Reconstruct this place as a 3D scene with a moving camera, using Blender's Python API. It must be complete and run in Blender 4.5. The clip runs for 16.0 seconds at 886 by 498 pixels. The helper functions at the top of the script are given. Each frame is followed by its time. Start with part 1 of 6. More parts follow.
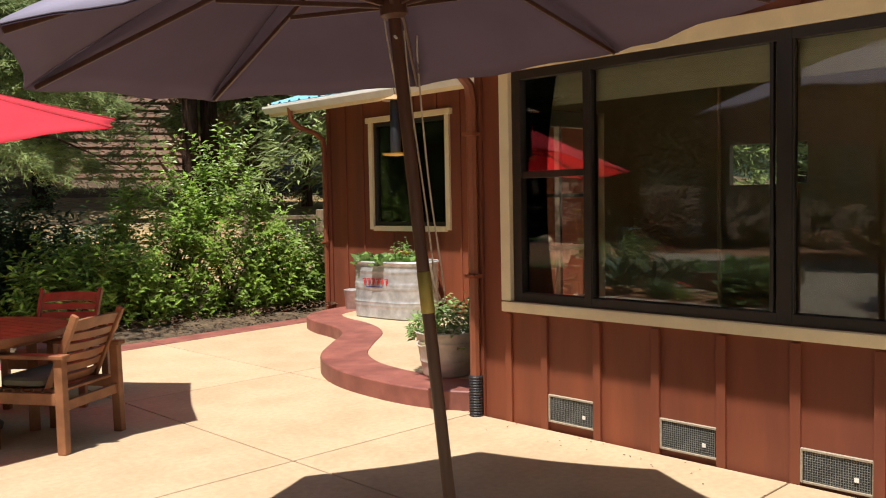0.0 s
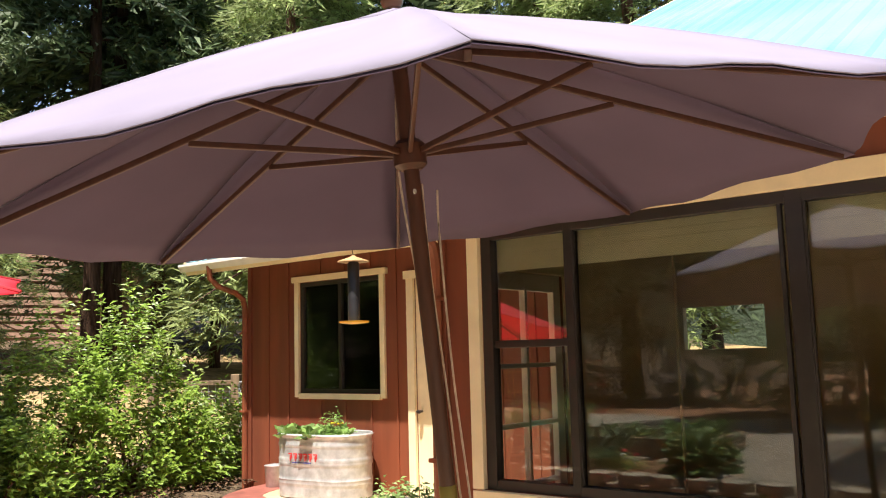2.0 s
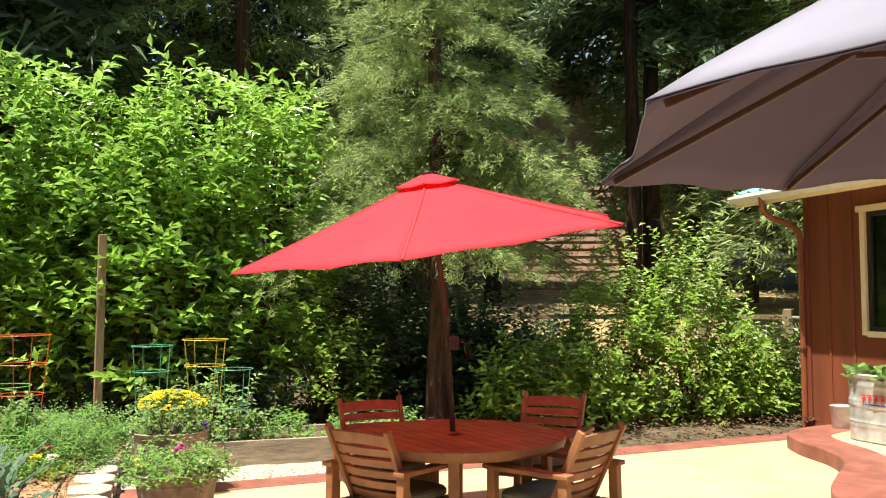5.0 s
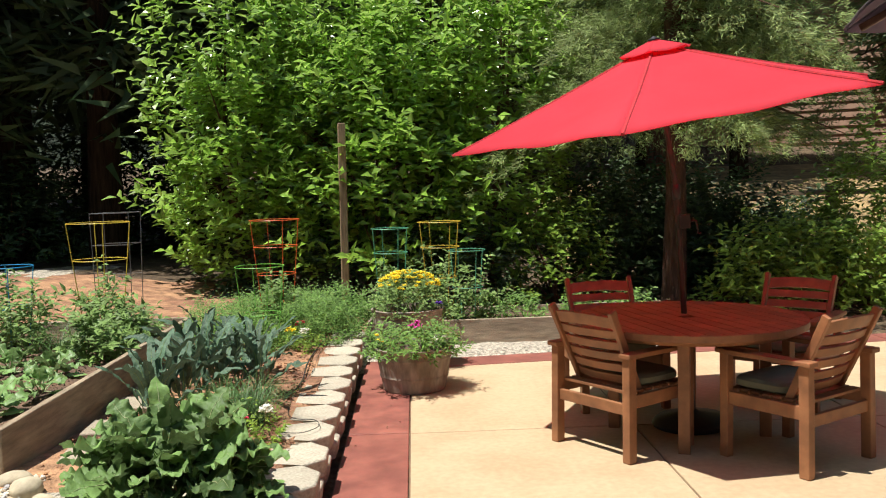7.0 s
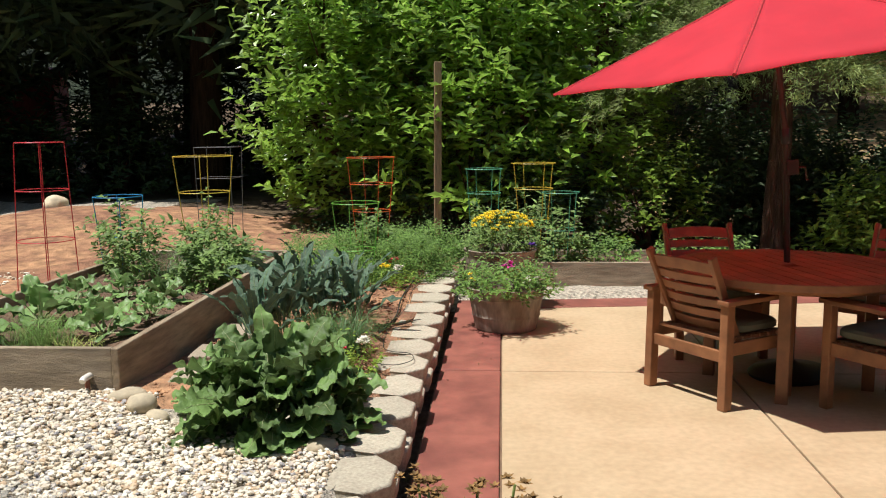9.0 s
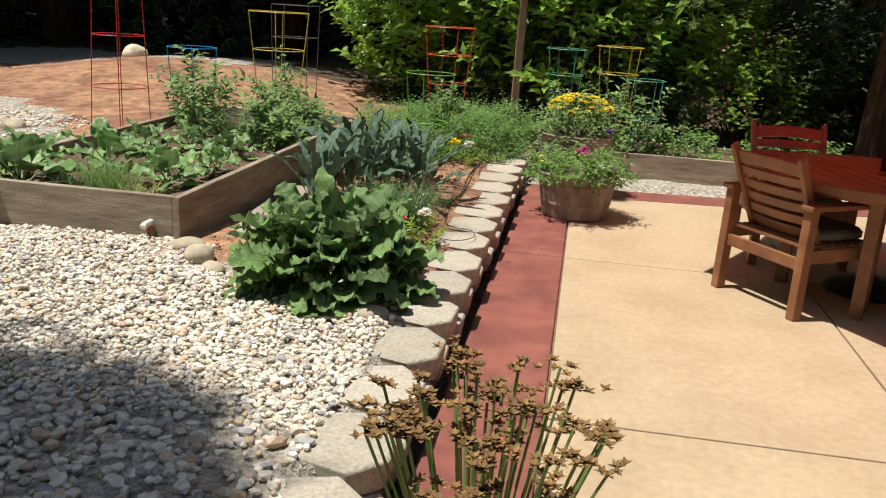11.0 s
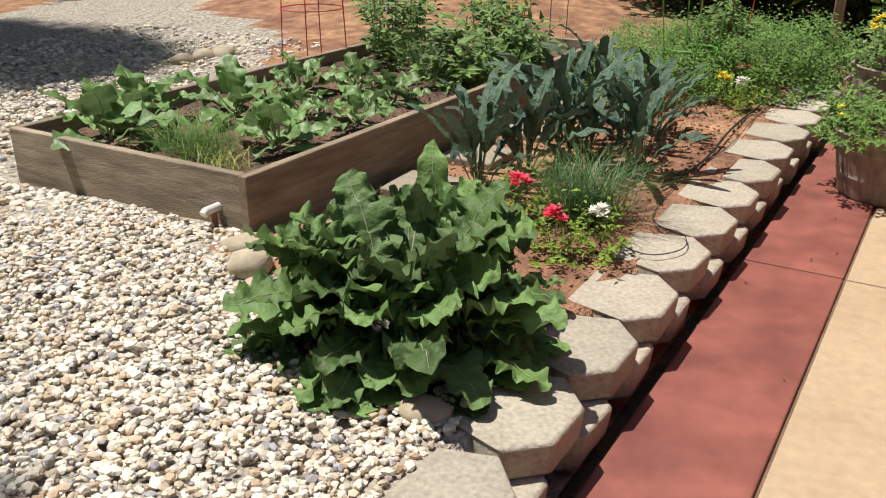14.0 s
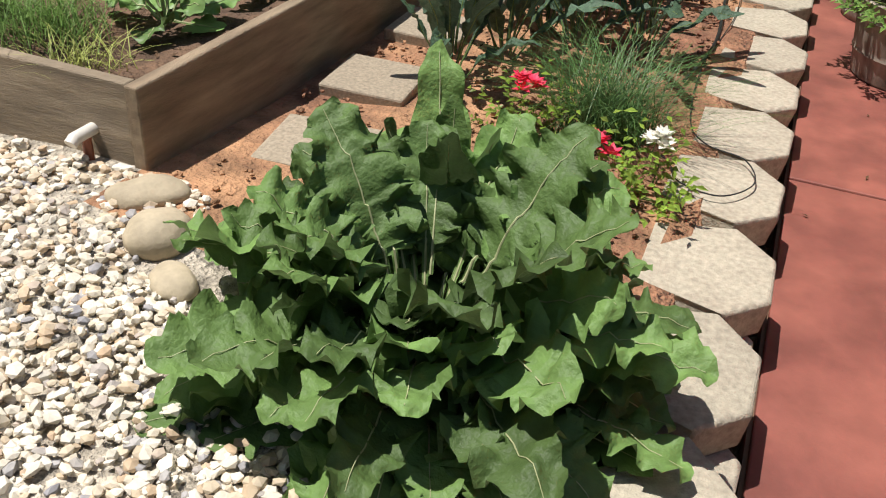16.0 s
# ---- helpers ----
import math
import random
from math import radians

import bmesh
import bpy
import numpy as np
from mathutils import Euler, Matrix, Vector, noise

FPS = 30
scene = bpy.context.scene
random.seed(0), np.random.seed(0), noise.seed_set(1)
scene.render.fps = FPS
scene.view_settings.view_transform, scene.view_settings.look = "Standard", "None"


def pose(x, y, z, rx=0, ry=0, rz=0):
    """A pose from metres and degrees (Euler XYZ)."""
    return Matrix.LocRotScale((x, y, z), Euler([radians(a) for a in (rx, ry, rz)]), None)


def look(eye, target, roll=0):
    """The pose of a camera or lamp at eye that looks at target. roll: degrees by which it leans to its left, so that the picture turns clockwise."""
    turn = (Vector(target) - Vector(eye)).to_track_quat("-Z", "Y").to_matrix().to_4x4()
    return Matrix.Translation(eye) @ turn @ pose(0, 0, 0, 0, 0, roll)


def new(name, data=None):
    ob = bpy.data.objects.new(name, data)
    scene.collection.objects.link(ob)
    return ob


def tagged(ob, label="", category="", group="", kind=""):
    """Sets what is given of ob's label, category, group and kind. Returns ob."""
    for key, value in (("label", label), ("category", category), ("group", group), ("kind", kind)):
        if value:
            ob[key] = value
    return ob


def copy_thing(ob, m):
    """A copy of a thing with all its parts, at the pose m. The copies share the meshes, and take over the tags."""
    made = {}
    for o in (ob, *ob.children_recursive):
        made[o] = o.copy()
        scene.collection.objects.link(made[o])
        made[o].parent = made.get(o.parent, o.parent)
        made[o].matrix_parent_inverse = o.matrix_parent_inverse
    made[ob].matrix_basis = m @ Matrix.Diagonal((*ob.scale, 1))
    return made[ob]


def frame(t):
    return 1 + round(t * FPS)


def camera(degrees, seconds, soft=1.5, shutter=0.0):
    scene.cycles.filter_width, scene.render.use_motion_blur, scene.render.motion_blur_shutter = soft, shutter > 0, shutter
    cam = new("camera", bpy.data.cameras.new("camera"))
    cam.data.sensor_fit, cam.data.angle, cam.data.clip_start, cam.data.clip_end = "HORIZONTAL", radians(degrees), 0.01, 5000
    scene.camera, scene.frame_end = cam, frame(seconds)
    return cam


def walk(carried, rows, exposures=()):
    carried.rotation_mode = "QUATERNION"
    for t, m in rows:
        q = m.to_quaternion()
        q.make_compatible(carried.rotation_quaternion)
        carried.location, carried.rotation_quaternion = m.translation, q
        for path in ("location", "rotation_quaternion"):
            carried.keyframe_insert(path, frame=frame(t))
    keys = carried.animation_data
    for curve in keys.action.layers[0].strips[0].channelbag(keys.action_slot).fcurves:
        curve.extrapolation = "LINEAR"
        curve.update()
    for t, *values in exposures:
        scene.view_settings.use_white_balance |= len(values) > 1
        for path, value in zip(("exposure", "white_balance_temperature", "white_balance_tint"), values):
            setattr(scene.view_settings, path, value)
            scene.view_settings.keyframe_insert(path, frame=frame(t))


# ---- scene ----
cam = camera(54.1, 16.0, soft=1.1)
PATH = [
    (0, (0.036, 0.179, 1.524), (1.435, 1.605, 1.417), -1.1),
    (0.5, (0.081, 0.372, 1.516), (1.525, 1.752, 1.418), -1.4),
    (1, (0.061, 0.556, 1.513), (1.577, 1.858, 1.435), -0.2),
    (1.5, (0.149, 0.724, 1.503), (1.715, 1.967, 1.524), 1.2),
    (2, (0.235, 0.907, 1.640), (1.776, 2.149, 1.884), -1.5),
    (2.5, (0.223, 0.931, 1.68), (1.769, 2.146, 2.047), -3.5),
    (3, (0.191, 0.948, 1.683), (1.647, 2.262, 2.073), -3.4),
    (3.5, (0.113, 0.976, 1.674), (1.304, 2.547, 2.013), -3.3),
    (4, (0.018, 1.052, 1.659), (0.924, 2.813, 1.943), -2.5),
    (4.5, (-0.062, 1.106, 1.646), (0.687, 2.948, 1.861), -1.1),
    (5, (-0.085, 1.154, 1.618), (0.523, 3.056, 1.732), -0.2),
    (5.2, (-0.062, 1.172, 1.608), (0.466, 3.099, 1.691), -0.3),
    (7.3, (0.051, 1.268, 1.597), (0.096, 3.259, 1.417), -1.5),
    (7.5, (0.05, 1.268, 1.593), (0.093, 3.258, 1.395), -1.2),
    (8, (0.034, 1.261, 1.595), (0.041, 3.25, 1.38), -1.0),
    (8.5, (0.011, 1.247, 1.581), (-0.071, 3.234, 1.365), -1.0),
    (9, (-0.008, 1.243, 1.581), (-0.146, 3.219, 1.305), -0.6),
    (9.5, (-0.006, 1.237, 1.529), (-0.196, 3.193, 1.157), 1.0),
    (9.7, (-0.022, 1.213, 1.518), (-0.231, 3.159, 1.107), 1.7),
    (11.8, (0.107, 1.773, 1.497), (-0.203, 3.67, 0.945), 3.3),
    (12, (0.159, 1.909, 1.485), (-0.157, 3.814, 0.963), 2.3),
    (12.5, (0.314, 2.246, 1.488), (-0.008, 4.151, 0.971), 1.3),
    (13, (0.354, 2.597, 1.48), (-0.04, 4.472, 0.908), 2.0),
    (13.5, (0.326, 2.91, 1.47), (-0.381, 4.659, 0.806), 1.8),
    (14, (0.232, 3.2, 1.461), (-0.72, 4.784, 0.696), -0.1),
    (14.5, (-0.009, 3.461, 1.439), (-0.853, 5.079, 0.621), 1.7),
    (15, (-0.227, 3.655, 1.414), (-0.998, 5.251, 0.486), 2.7),
    (15.5, (-0.437, 3.851, 1.36), (-1.177, 5.42, 0.365), 2.1),
    (16, (-0.618, 3.909, 1.349), (-1.179, 5.482, 0.248), 4.3),
]
EXPOSURES = [(0.0, 0.75, 6500, 12), (1.2, 0.72, 6600, 12), (2.0, 1.42, 6800, 14), (2.7, 1.45, 6700, 10), (3.5, 1.36, 6800, 4), (5.0, 1.42, 7000, 0), (7.3, 0.64, 6500, 9), (8.5, 0.48, 6500, 10), (9.5, 0.40, 6500, 10), (13.0, 0.40, 6500, 11), (14.5, 0.30, 6500, 12), (16.0, 0.36, 6500, 12)]
walk(cam, [(t, look(eye, target, roll)) for t, eye, target, roll in PATH], EXPOSURES)

# ---- daylight: high sun from the south-west, clear sky ----
TO_SUN = Vector((-0.315, -0.11, 1.0)).normalized()
world = bpy.data.worlds.new("sky")
scene.world = world
world.use_nodes = True
sky = world.node_tree.nodes.new("ShaderNodeTexSky")
sky.sky_type, sky.sun_disc = "NISHITA", False
sky.sun_elevation = math.asin(TO_SUN.z)
sky.sun_rotation = math.atan2(TO_SUN.x, TO_SUN.y) % (2 * math.pi)
background = world.node_tree.nodes["Background"]
background.inputs["Strength"].default_value = 0.085
world.node_tree.links.new(sky.outputs[0], background.inputs["Color"])
sun = new("sun", bpy.data.lights.new("sun", "SUN"))
sun.data.energy, sun.data.angle, sun.data.color = 4.6, radians(0.53), (1.0, 0.965, 0.91)
sun.matrix_world = look((0, 0, 30), Vector((0, 0, 30)) - TO_SUN)


# ---- materials ----
def shader(name, base, rough=0.7, metal=0.0, scale=8.0, amount=0.25, fine=60.0, bump=0.2, depth=0.01,
           second=None, second_scale=1.5, stretch=(1, 1, 1), translucent=0.0, spread=0.0, piece=0.0, spec=0.5, ramp=None, thin=0.72):
    """Principled material: a grain, a broad stain towards a second colour, fine relief. spread: variation by the
    mesh's own 'tone'; piece: variation from piece to piece."""
    m = bpy.data.materials.new(name)
    m.use_nodes = True
    nt = m.node_tree
    n, li = nt.nodes, nt.links
    bsdf = n["Principled BSDF"]
    bsdf.inputs["Roughness"].default_value, bsdf.inputs["Metallic"].default_value = rough, metal
    bsdf.inputs["Specular IOR Level"].default_value = spec
    co = n.new("ShaderNodeTexCoord")
    mp = n.new("ShaderNodeMapping")
    mp.inputs["Scale"].default_value = stretch
    li.new(co.outputs["Object"], mp.inputs[0])

    def nz(sc, detail=5.0):
        t = n.new("ShaderNodeTexNoise")
        t.inputs["Scale"].default_value, t.inputs["Detail"].default_value = sc, detail
        li.new(mp.outputs[0], t.inputs["Vector"])
        return t.outputs["Fac"]

    def math_node(op, a, b):
        t = n.new("ShaderNodeMath")
        t.operation = op
        for i, v in enumerate((a, b)):
            if isinstance(v, (int, float)):
                t.inputs[i].default_value = v
            else:
                li.new(v, t.inputs[i])
        return t.outputs[0]

    def mixed(fac, a, b, mode="MIX"):
        t = n.new("ShaderNodeMix")
        t.data_type, t.blend_type = "RGBA", mode
        for i, v in ((0, fac), (6, a), (7, b)):
            if isinstance(v, (int, float)):
                t.inputs[i].default_value = v
            elif isinstance(v, tuple):
                t.inputs[i].default_value = (*v[:3], 1)
            else:
                li.new(v, t.inputs[i])
        return t.outputs[2]

    col = tuple(base)
    if ramp:
        at = n.new("ShaderNodeAttribute")
        at.attribute_name = "tone"
        cr = n.new("ShaderNodeValToRGB")
        while len(cr.color_ramp.elements) < len(ramp):
            cr.color_ramp.elements.new(0.5)
        for el, (q, c) in zip(cr.color_ramp.elements, ramp):
            el.position, el.color = q, (*c, 1)
        li.new(at.outputs["Fac"], cr.inputs[0])
        col = cr.outputs[0]
    if second:
        r = n.new("ShaderNodeMapRange")
        r.inputs[1].default_value, r.inputs[2].default_value = 0.38, 0.64
        li.new(nz(second_scale), r.inputs[0])
        col = mixed(r.outputs[0], col, tuple(second))
    broad = n.new("ShaderNodeMapRange")
    broad.inputs[1].default_value, broad.inputs[2].default_value = 0.3, 0.7
    li.new(nz(scale, 8.0), broad.inputs[0])
    grain = math_node("MULTIPLY_ADD", broad.outputs[0], 2 * amount)
    grain.node.inputs[2].default_value = 1 - amount
    f = nz(fine, 3.0)
    grain = math_node("MULTIPLY", grain, math_node("ADD", math_node("MULTIPLY", f, amount), 1 - amount / 2))
    if spread:
        at = n.new("ShaderNodeAttribute")
        at.attribute_name = "tone"
        v = math_node("ADD", math_node("MULTIPLY", at.outputs["Fac"], 2 * spread), 1 - spread)
        grain = math_node("MULTIPLY", grain, v)
    if piece:
        oi = n.new("ShaderNodeObjectInfo")
        v = math_node("ADD", math_node("MULTIPLY", oi.outputs["Random"], 2 * piece), 1 - piece)
        grain = math_node("MULTIPLY", grain, v)
    cm = n.new("ShaderNodeCombineColor")
    for i in range(3):
        li.new(grain, cm.inputs[i])
    col = mixed(1.0, col, cm.outputs[0], "MULTIPLY")
    li.new(col, bsdf.inputs["Base Color"])
    rr = math_node("ADD", math_node("MULTIPLY", f, 0.2), rough - 0.1)
    li.new(rr, bsdf.inputs["Roughness"])
    if bump:
        b = n.new("ShaderNodeBump")
        b.inputs["Strength"].default_value, b.inputs["Distance"].default_value = bump, depth
        li.new(math_node("ADD", f, math_node("MULTIPLY", nz(scale), 1.5)), b.inputs["Height"])
        li.new(b.outputs[0], bsdf.inputs["Normal"])
    if translucent:
        tr = n.new("ShaderNodeBsdfTranslucent")
        bright = n.new("ShaderNodeGamma")
        bright.inputs[1].default_value = thin
        li.new(col, bright.inputs[0])
        li.new(bright.outputs[0], tr.inputs[0])
        mx = n.new("ShaderNodeMixShader")
        mx.inputs[0].default_value = translucent
        li.new(bsdf.outputs[0], mx.inputs[1])
        li.new(tr.outputs[0], mx.inputs[2])
        li.new(mx.outputs[0], n["Material Output"].inputs[0])
    return m


CONCRETE = shader("tan_stained_concrete", (0.475, 0.358, 0.222), 0.62, scale=24, amount=0.09, fine=150, bump=0.15, second=(0.415, 0.305, 0.182), second_scale=1.9, depth=0.003, piece=0.03)
RED_CONCRETE = shader("brick_red_stained_concrete", (0.268, 0.091, 0.066), 0.55, scale=9, amount=0.16, fine=120, bump=0.12, second=(0.19, 0.062, 0.047), second_scale=3.5, depth=0.003, piece=0.05)
JOINT = shader("dark_joint", (0.16, 0.10, 0.06), 0.9)
SOIL = shader("red_brown_soil", (0.41, 0.225, 0.118), 0.95, scale=9, amount=0.4, fine=55, bump=0.9, depth=0.03, second=(0.25, 0.12, 0.07), second_scale=2.5)
DARK_SOIL = shader("dark_compost", (0.115, 0.07, 0.045), 0.95, scale=9, amount=0.4, fine=60, bump=0.9, depth=0.03, second=(0.17, 0.10, 0.06), second_scale=4)
LITTER = shader("leaf_litter_ground", (0.075, 0.047, 0.026), 0.95, scale=14, amount=0.5, fine=60, bump=0.9, depth=0.03, second=(0.125, 0.085, 0.045), second_scale=2.5)
DRY_BANK = shader("dry_grass_bank", (0.42, 0.29, 0.13), 0.95, scale=6, amount=0.4, fine=40, bump=0.6, depth=0.03, second=(0.28, 0.19, 0.09), second_scale=1.2)
PEBBLE = shader("pale_pebbles", (0.55, 0.49, 0.40), 0.75, scale=30, amount=0.2, fine=160, bump=0.1, depth=0.003, ramp=((0.0, (0.28, 0.27, 0.28)), (0.08, (0.42, 0.40, 0.38)), (0.16, (0.50, 0.36, 0.23)), (0.30, (0.58, 0.48, 0.34)), (0.5, (0.66, 0.59, 0.47)), (1.0, (0.76, 0.71, 0.60))))
GRAVEL_BED = shader("pale_gravel_bed", (0.47, 0.415, 0.33), 0.85, scale=28, amount=0.6, fine=70, bump=1.0, depth=0.03)
BLOCK = shader("weathered_concrete_block", (0.43, 0.385, 0.295), 0.9, scale=60, amount=0.22, fine=210, bump=0.55, depth=0.006, second=(0.36, 0.315, 0.24), second_scale=6, piece=0.10)
PAVER = shader("grey_concrete_paver", (0.33, 0.275, 0.20), 0.9, scale=90, amount=0.25, fine=160, bump=0.4, depth=0.005, piece=0.06)
STONE = shader("river_stone", (0.50, 0.42, 0.29), 0.8, scale=10, amount=0.25, fine=90, bump=0.3, depth=0.006, piece=0.3)
SIDING = shader("red_brown_painted_siding", (0.215, 0.057, 0.023), 0.6, scale=6, amount=0.16, fine=90, bump=0.22, depth=0.004, second=(0.165, 0.045, 0.022), second_scale=1.8, stretch=(1, 1, 0.15))
TRIM = shader("cream_painted_trim", (0.86, 0.74, 0.49), 0.5, scale=8, amount=0.07, fine=80, bump=0.1, depth=0.002, second=(0.80, 0.68, 0.44), second_scale=2)
BRONZE = shader("dark_bronze_window_frame", (0.022, 0.017, 0.014), 0.38, scale=10, amount=0.2, bump=0.05)
GUTTER = shader("red_brown_metal", (0.25, 0.075, 0.035), 0.42, scale=6, amount=0.12, bump=0.05)
BLACK = shader("black_plastic", (0.018, 0.018, 0.02), 0.45, scale=10, amount=0.2, bump=0.05)
BLUE_ROOF = shader("pale_blue_metal_roof", (0.20, 0.46, 0.56), 0.38, scale=3, amount=0.08, fine=50, bump=0.03, second=(0.14, 0.43, 0.57), second_scale=0.8)
WHITE = shader("white_painted_metal", (0.80, 0.78, 0.72), 0.5, scale=6, amount=0.06, bump=0.05)
WEATHERED = shader("weathered_grey_brown_board", (0.36, 0.29, 0.205), 0.9, scale=5, amount=0.32, fine=50, bump=0.8, depth=0.010, second=(0.26, 0.205, 0.14), second_scale=1.3, stretch=(1, 1, 7))
WEATHERED_Y = shader("weathered_grey_brown_plank", (0.33, 0.255, 0.17), 0.9, scale=5, amount=0.28, fine=50, bump=0.7, depth=0.008, second=(0.255, 0.19, 0.125), second_scale=1.3, stretch=(7, 1, 7))
POST_WOOD = shader("weathered_post_wood", (0.25, 0.17, 0.10), 0.85, scale=8, amount=0.3, fine=50, bump=0.4, depth=0.006, stretch=(5, 5, 0.6))
TEAK = shader("oiled_hardwood", (0.285, 0.125, 0.055), 0.5, scale=9, amount=0.22, fine=70, bump=0.15, depth=0.003, second=(0.20, 0.085, 0.038), second_scale=5, piece=0.12)
POLE_WOOD = shader("dark_varnished_wood", (0.062, 0.023, 0.012), 0.42, scale=9, amount=0.25, fine=60, bump=0.1, stretch=(6, 6, 1))
CUSHION = shader("grey_green_cushion_cloth", (0.155, 0.16, 0.115), 0.95, scale=10, amount=0.15, fine=300, bump=0.3, depth=0.002)
GALVANIZED = shader("galvanized_steel", (0.62, 0.63, 0.62), 0.42, 0.45, scale=14, amount=0.16, fine=60, bump=0.05, second=(0.46, 0.47, 0.46), second_scale=6)
OLD_TUB = shader("rusty_weathered_tub", (0.33, 0.285, 0.235), 0.75, 0.15, scale=9, amount=0.35, fine=60, bump=0.3, depth=0.004, second=(0.20, 0.145, 0.105), second_scale=5, stretch=(2, 2, 0.5))
GREY_TUB = shader("dull_galvanized_tub", (0.58, 0.54, 0.46), 0.6, 0.35, scale=9, amount=0.2, fine=60, bump=0.12, depth=0.003)
BARK = shader("red_brown_bark", (0.145, 0.070, 0.042), 0.95, scale=7, amount=0.5, fine=40, bump=1.0, depth=0.05, stretch=(3, 3, 0.35))
# Bark base darkened to stand in for shade from the canopy
SHADED_BARK = shader("shaded_bark", (0.060, 0.035, 0.022), 0.95, spec=0.1, scale=6, amount=0.5, fine=30, bump=1.0, depth=0.06, stretch=(3, 3, 0.35))
STEM = shader("green_stem", (0.16, 0.22, 0.06), 0.6, scale=20, amount=0.2, bump=0.05)
PALE_STEM = shader("pale_stem", (0.36, 0.38, 0.20), 0.6, scale=20, amount=0.2, bump=0.05)
LAUREL = shader("glossy_laurel_leaf", (0.265, 0.44, 0.06), 0.30, scale=6, amount=0.15, bump=0.0, spread=0.4, translucent=0.42, spec=0.75)
SHRUB = shader("shrub_leaf", (0.225, 0.345, 0.05), 0.42, scale=6, amount=0.2, bump=0.0, spread=0.45, translucent=0.38)
CEDAR = shader("grey_green_cedar_spray", (0.245, 0.315, 0.10), 0.65, scale=3, amount=0.3, bump=0.0, spread=0.5, translucent=0.34)
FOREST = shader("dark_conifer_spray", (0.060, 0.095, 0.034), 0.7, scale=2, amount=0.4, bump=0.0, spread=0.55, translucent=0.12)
RHUBARB = shader("deep_green_broad_leaf", (0.122, 0.208, 0.058), 0.58, scale=18, amount=0.25, fine=70, bump=0.5, depth=0.010, spread=0.5, translucent=0.16, spec=0.35)
KALE = shader("blue_green_kale_leaf", (0.062, 0.118, 0.066), 0.6, scale=40, amount=0.25, fine=90, bump=0.8, depth=0.008, spread=0.35, translucent=0.10)
CABBAGE = shader("cabbage_leaf", (0.15, 0.26, 0.075), 0.5, scale=14, amount=0.2, fine=60, bump=0.3, depth=0.006, spread=0.35, translucent=0.18)
HERB = shader("bright_herb_leaf", (0.15, 0.27, 0.055), 0.6, scale=8, amount=0.2, bump=0.0, spread=0.4, translucent=0.25)
TOMATO = shader("tomato_leaf", (0.175, 0.275, 0.075), 0.6, scale=8, amount=0.2, bump=0.0, spread=0.4, translucent=0.22)
CHIVE = shader("chive_blade", (0.075, 0.155, 0.040), 0.5, scale=8, amount=0.2, bump=0.0, spread=0.4, translucent=0.15)
# Leaf colour lowered to stand in for shade beneath the trees
SHADED_LEAF = shader("shaded_understory_leaf", (0.055, 0.095, 0.028), 0.55, scale=6, amount=0.2, bump=0.0, spread=0.5, translucent=0.15)
DRY_FLOWER = shader("rust_brown_flower", (0.19, 0.105, 0.030), 0.8, scale=20, amount=0.3, bump=0.0, spread=0.4)


def petal(name, c):
    return shader(name, c, 0.6, scale=30, amount=0.15, bump=0.0, spread=0.25, translucent=0.25)


YELLOW, PINK, RED_PETAL = petal("yellow_petal", (0.90, 0.70, 0.03)), petal("magenta_petal", (0.75, 0.06, 0.42)), petal("scarlet_petal", (0.85, 0.05, 0.12))
WHITE_PETAL, PURPLE = petal("white_petal", (0.8, 0.78, 0.68)), petal("violet_petal", (0.12, 0.03, 0.40))


def cloth(name, c, through_light, second):
    m = shader(name, c, 0.9, scale=2.5, amount=0.06, fine=500, bump=0.15, depth=0.001, second=second, second_scale=1.5, translucent=through_light, spec=0.2, thin=1.1)
    return m


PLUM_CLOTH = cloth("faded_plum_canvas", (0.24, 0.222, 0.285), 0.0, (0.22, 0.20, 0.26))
# Darker copy of the plum canvas stands in for shade under the canopy
PLUM_SHADE_SIDE = cloth("shaded_plum_canvas", (0.110, 0.084, 0.132), 0.0, (0.098, 0.074, 0.118))
RED_CLOTH = cloth("bright_red_canvas", (0.90, 0.132, 0.178), 0.70, (0.86, 0.116, 0.16))


def wire(name, c):
    return shader(name, c, 0.4, scale=20, amount=0.2, bump=0.0)


def glass(name, tint, rough=0.0):
    m = bpy.data.materials.new(name)
    m.use_nodes = True
    n, li = m.node_tree.nodes, m.node_tree.links
    g, t, mx, fr = n.new("ShaderNodeBsdfGlossy"), n.new("ShaderNodeBsdfTransparent"), n.new("ShaderNodeMixShader"), n.new("ShaderNodeFresnel")
    g.inputs["Roughness"].default_value = rough
    g.inputs["Color"].default_value = (1, 1, 1, 1)
    t.inputs["Color"].default_value = (*tint, 1)
    fr.inputs["IOR"].default_value = 1.6
    li.new(fr.outputs[0], mx.inputs[0])
    li.new(t.outputs[0], mx.inputs[1])
    li.new(g.outputs[0], mx.inputs[2])
    li.new(mx.outputs[0], n["Material Output"].inputs[0])
    return m


GLASS = glass("window_glass", (0.90, 0.91, 0.86))
PLASTER = shader("cream_plaster", (0.78, 0.63, 0.40), 0.85, scale=5, amount=0.08, bump=0.08)
WOOD_FLOOR = shader("brown_wood_floor", (0.20, 0.11, 0.06), 0.5, scale=5, amount=0.25, bump=0.1, stretch=(1, 6, 1))


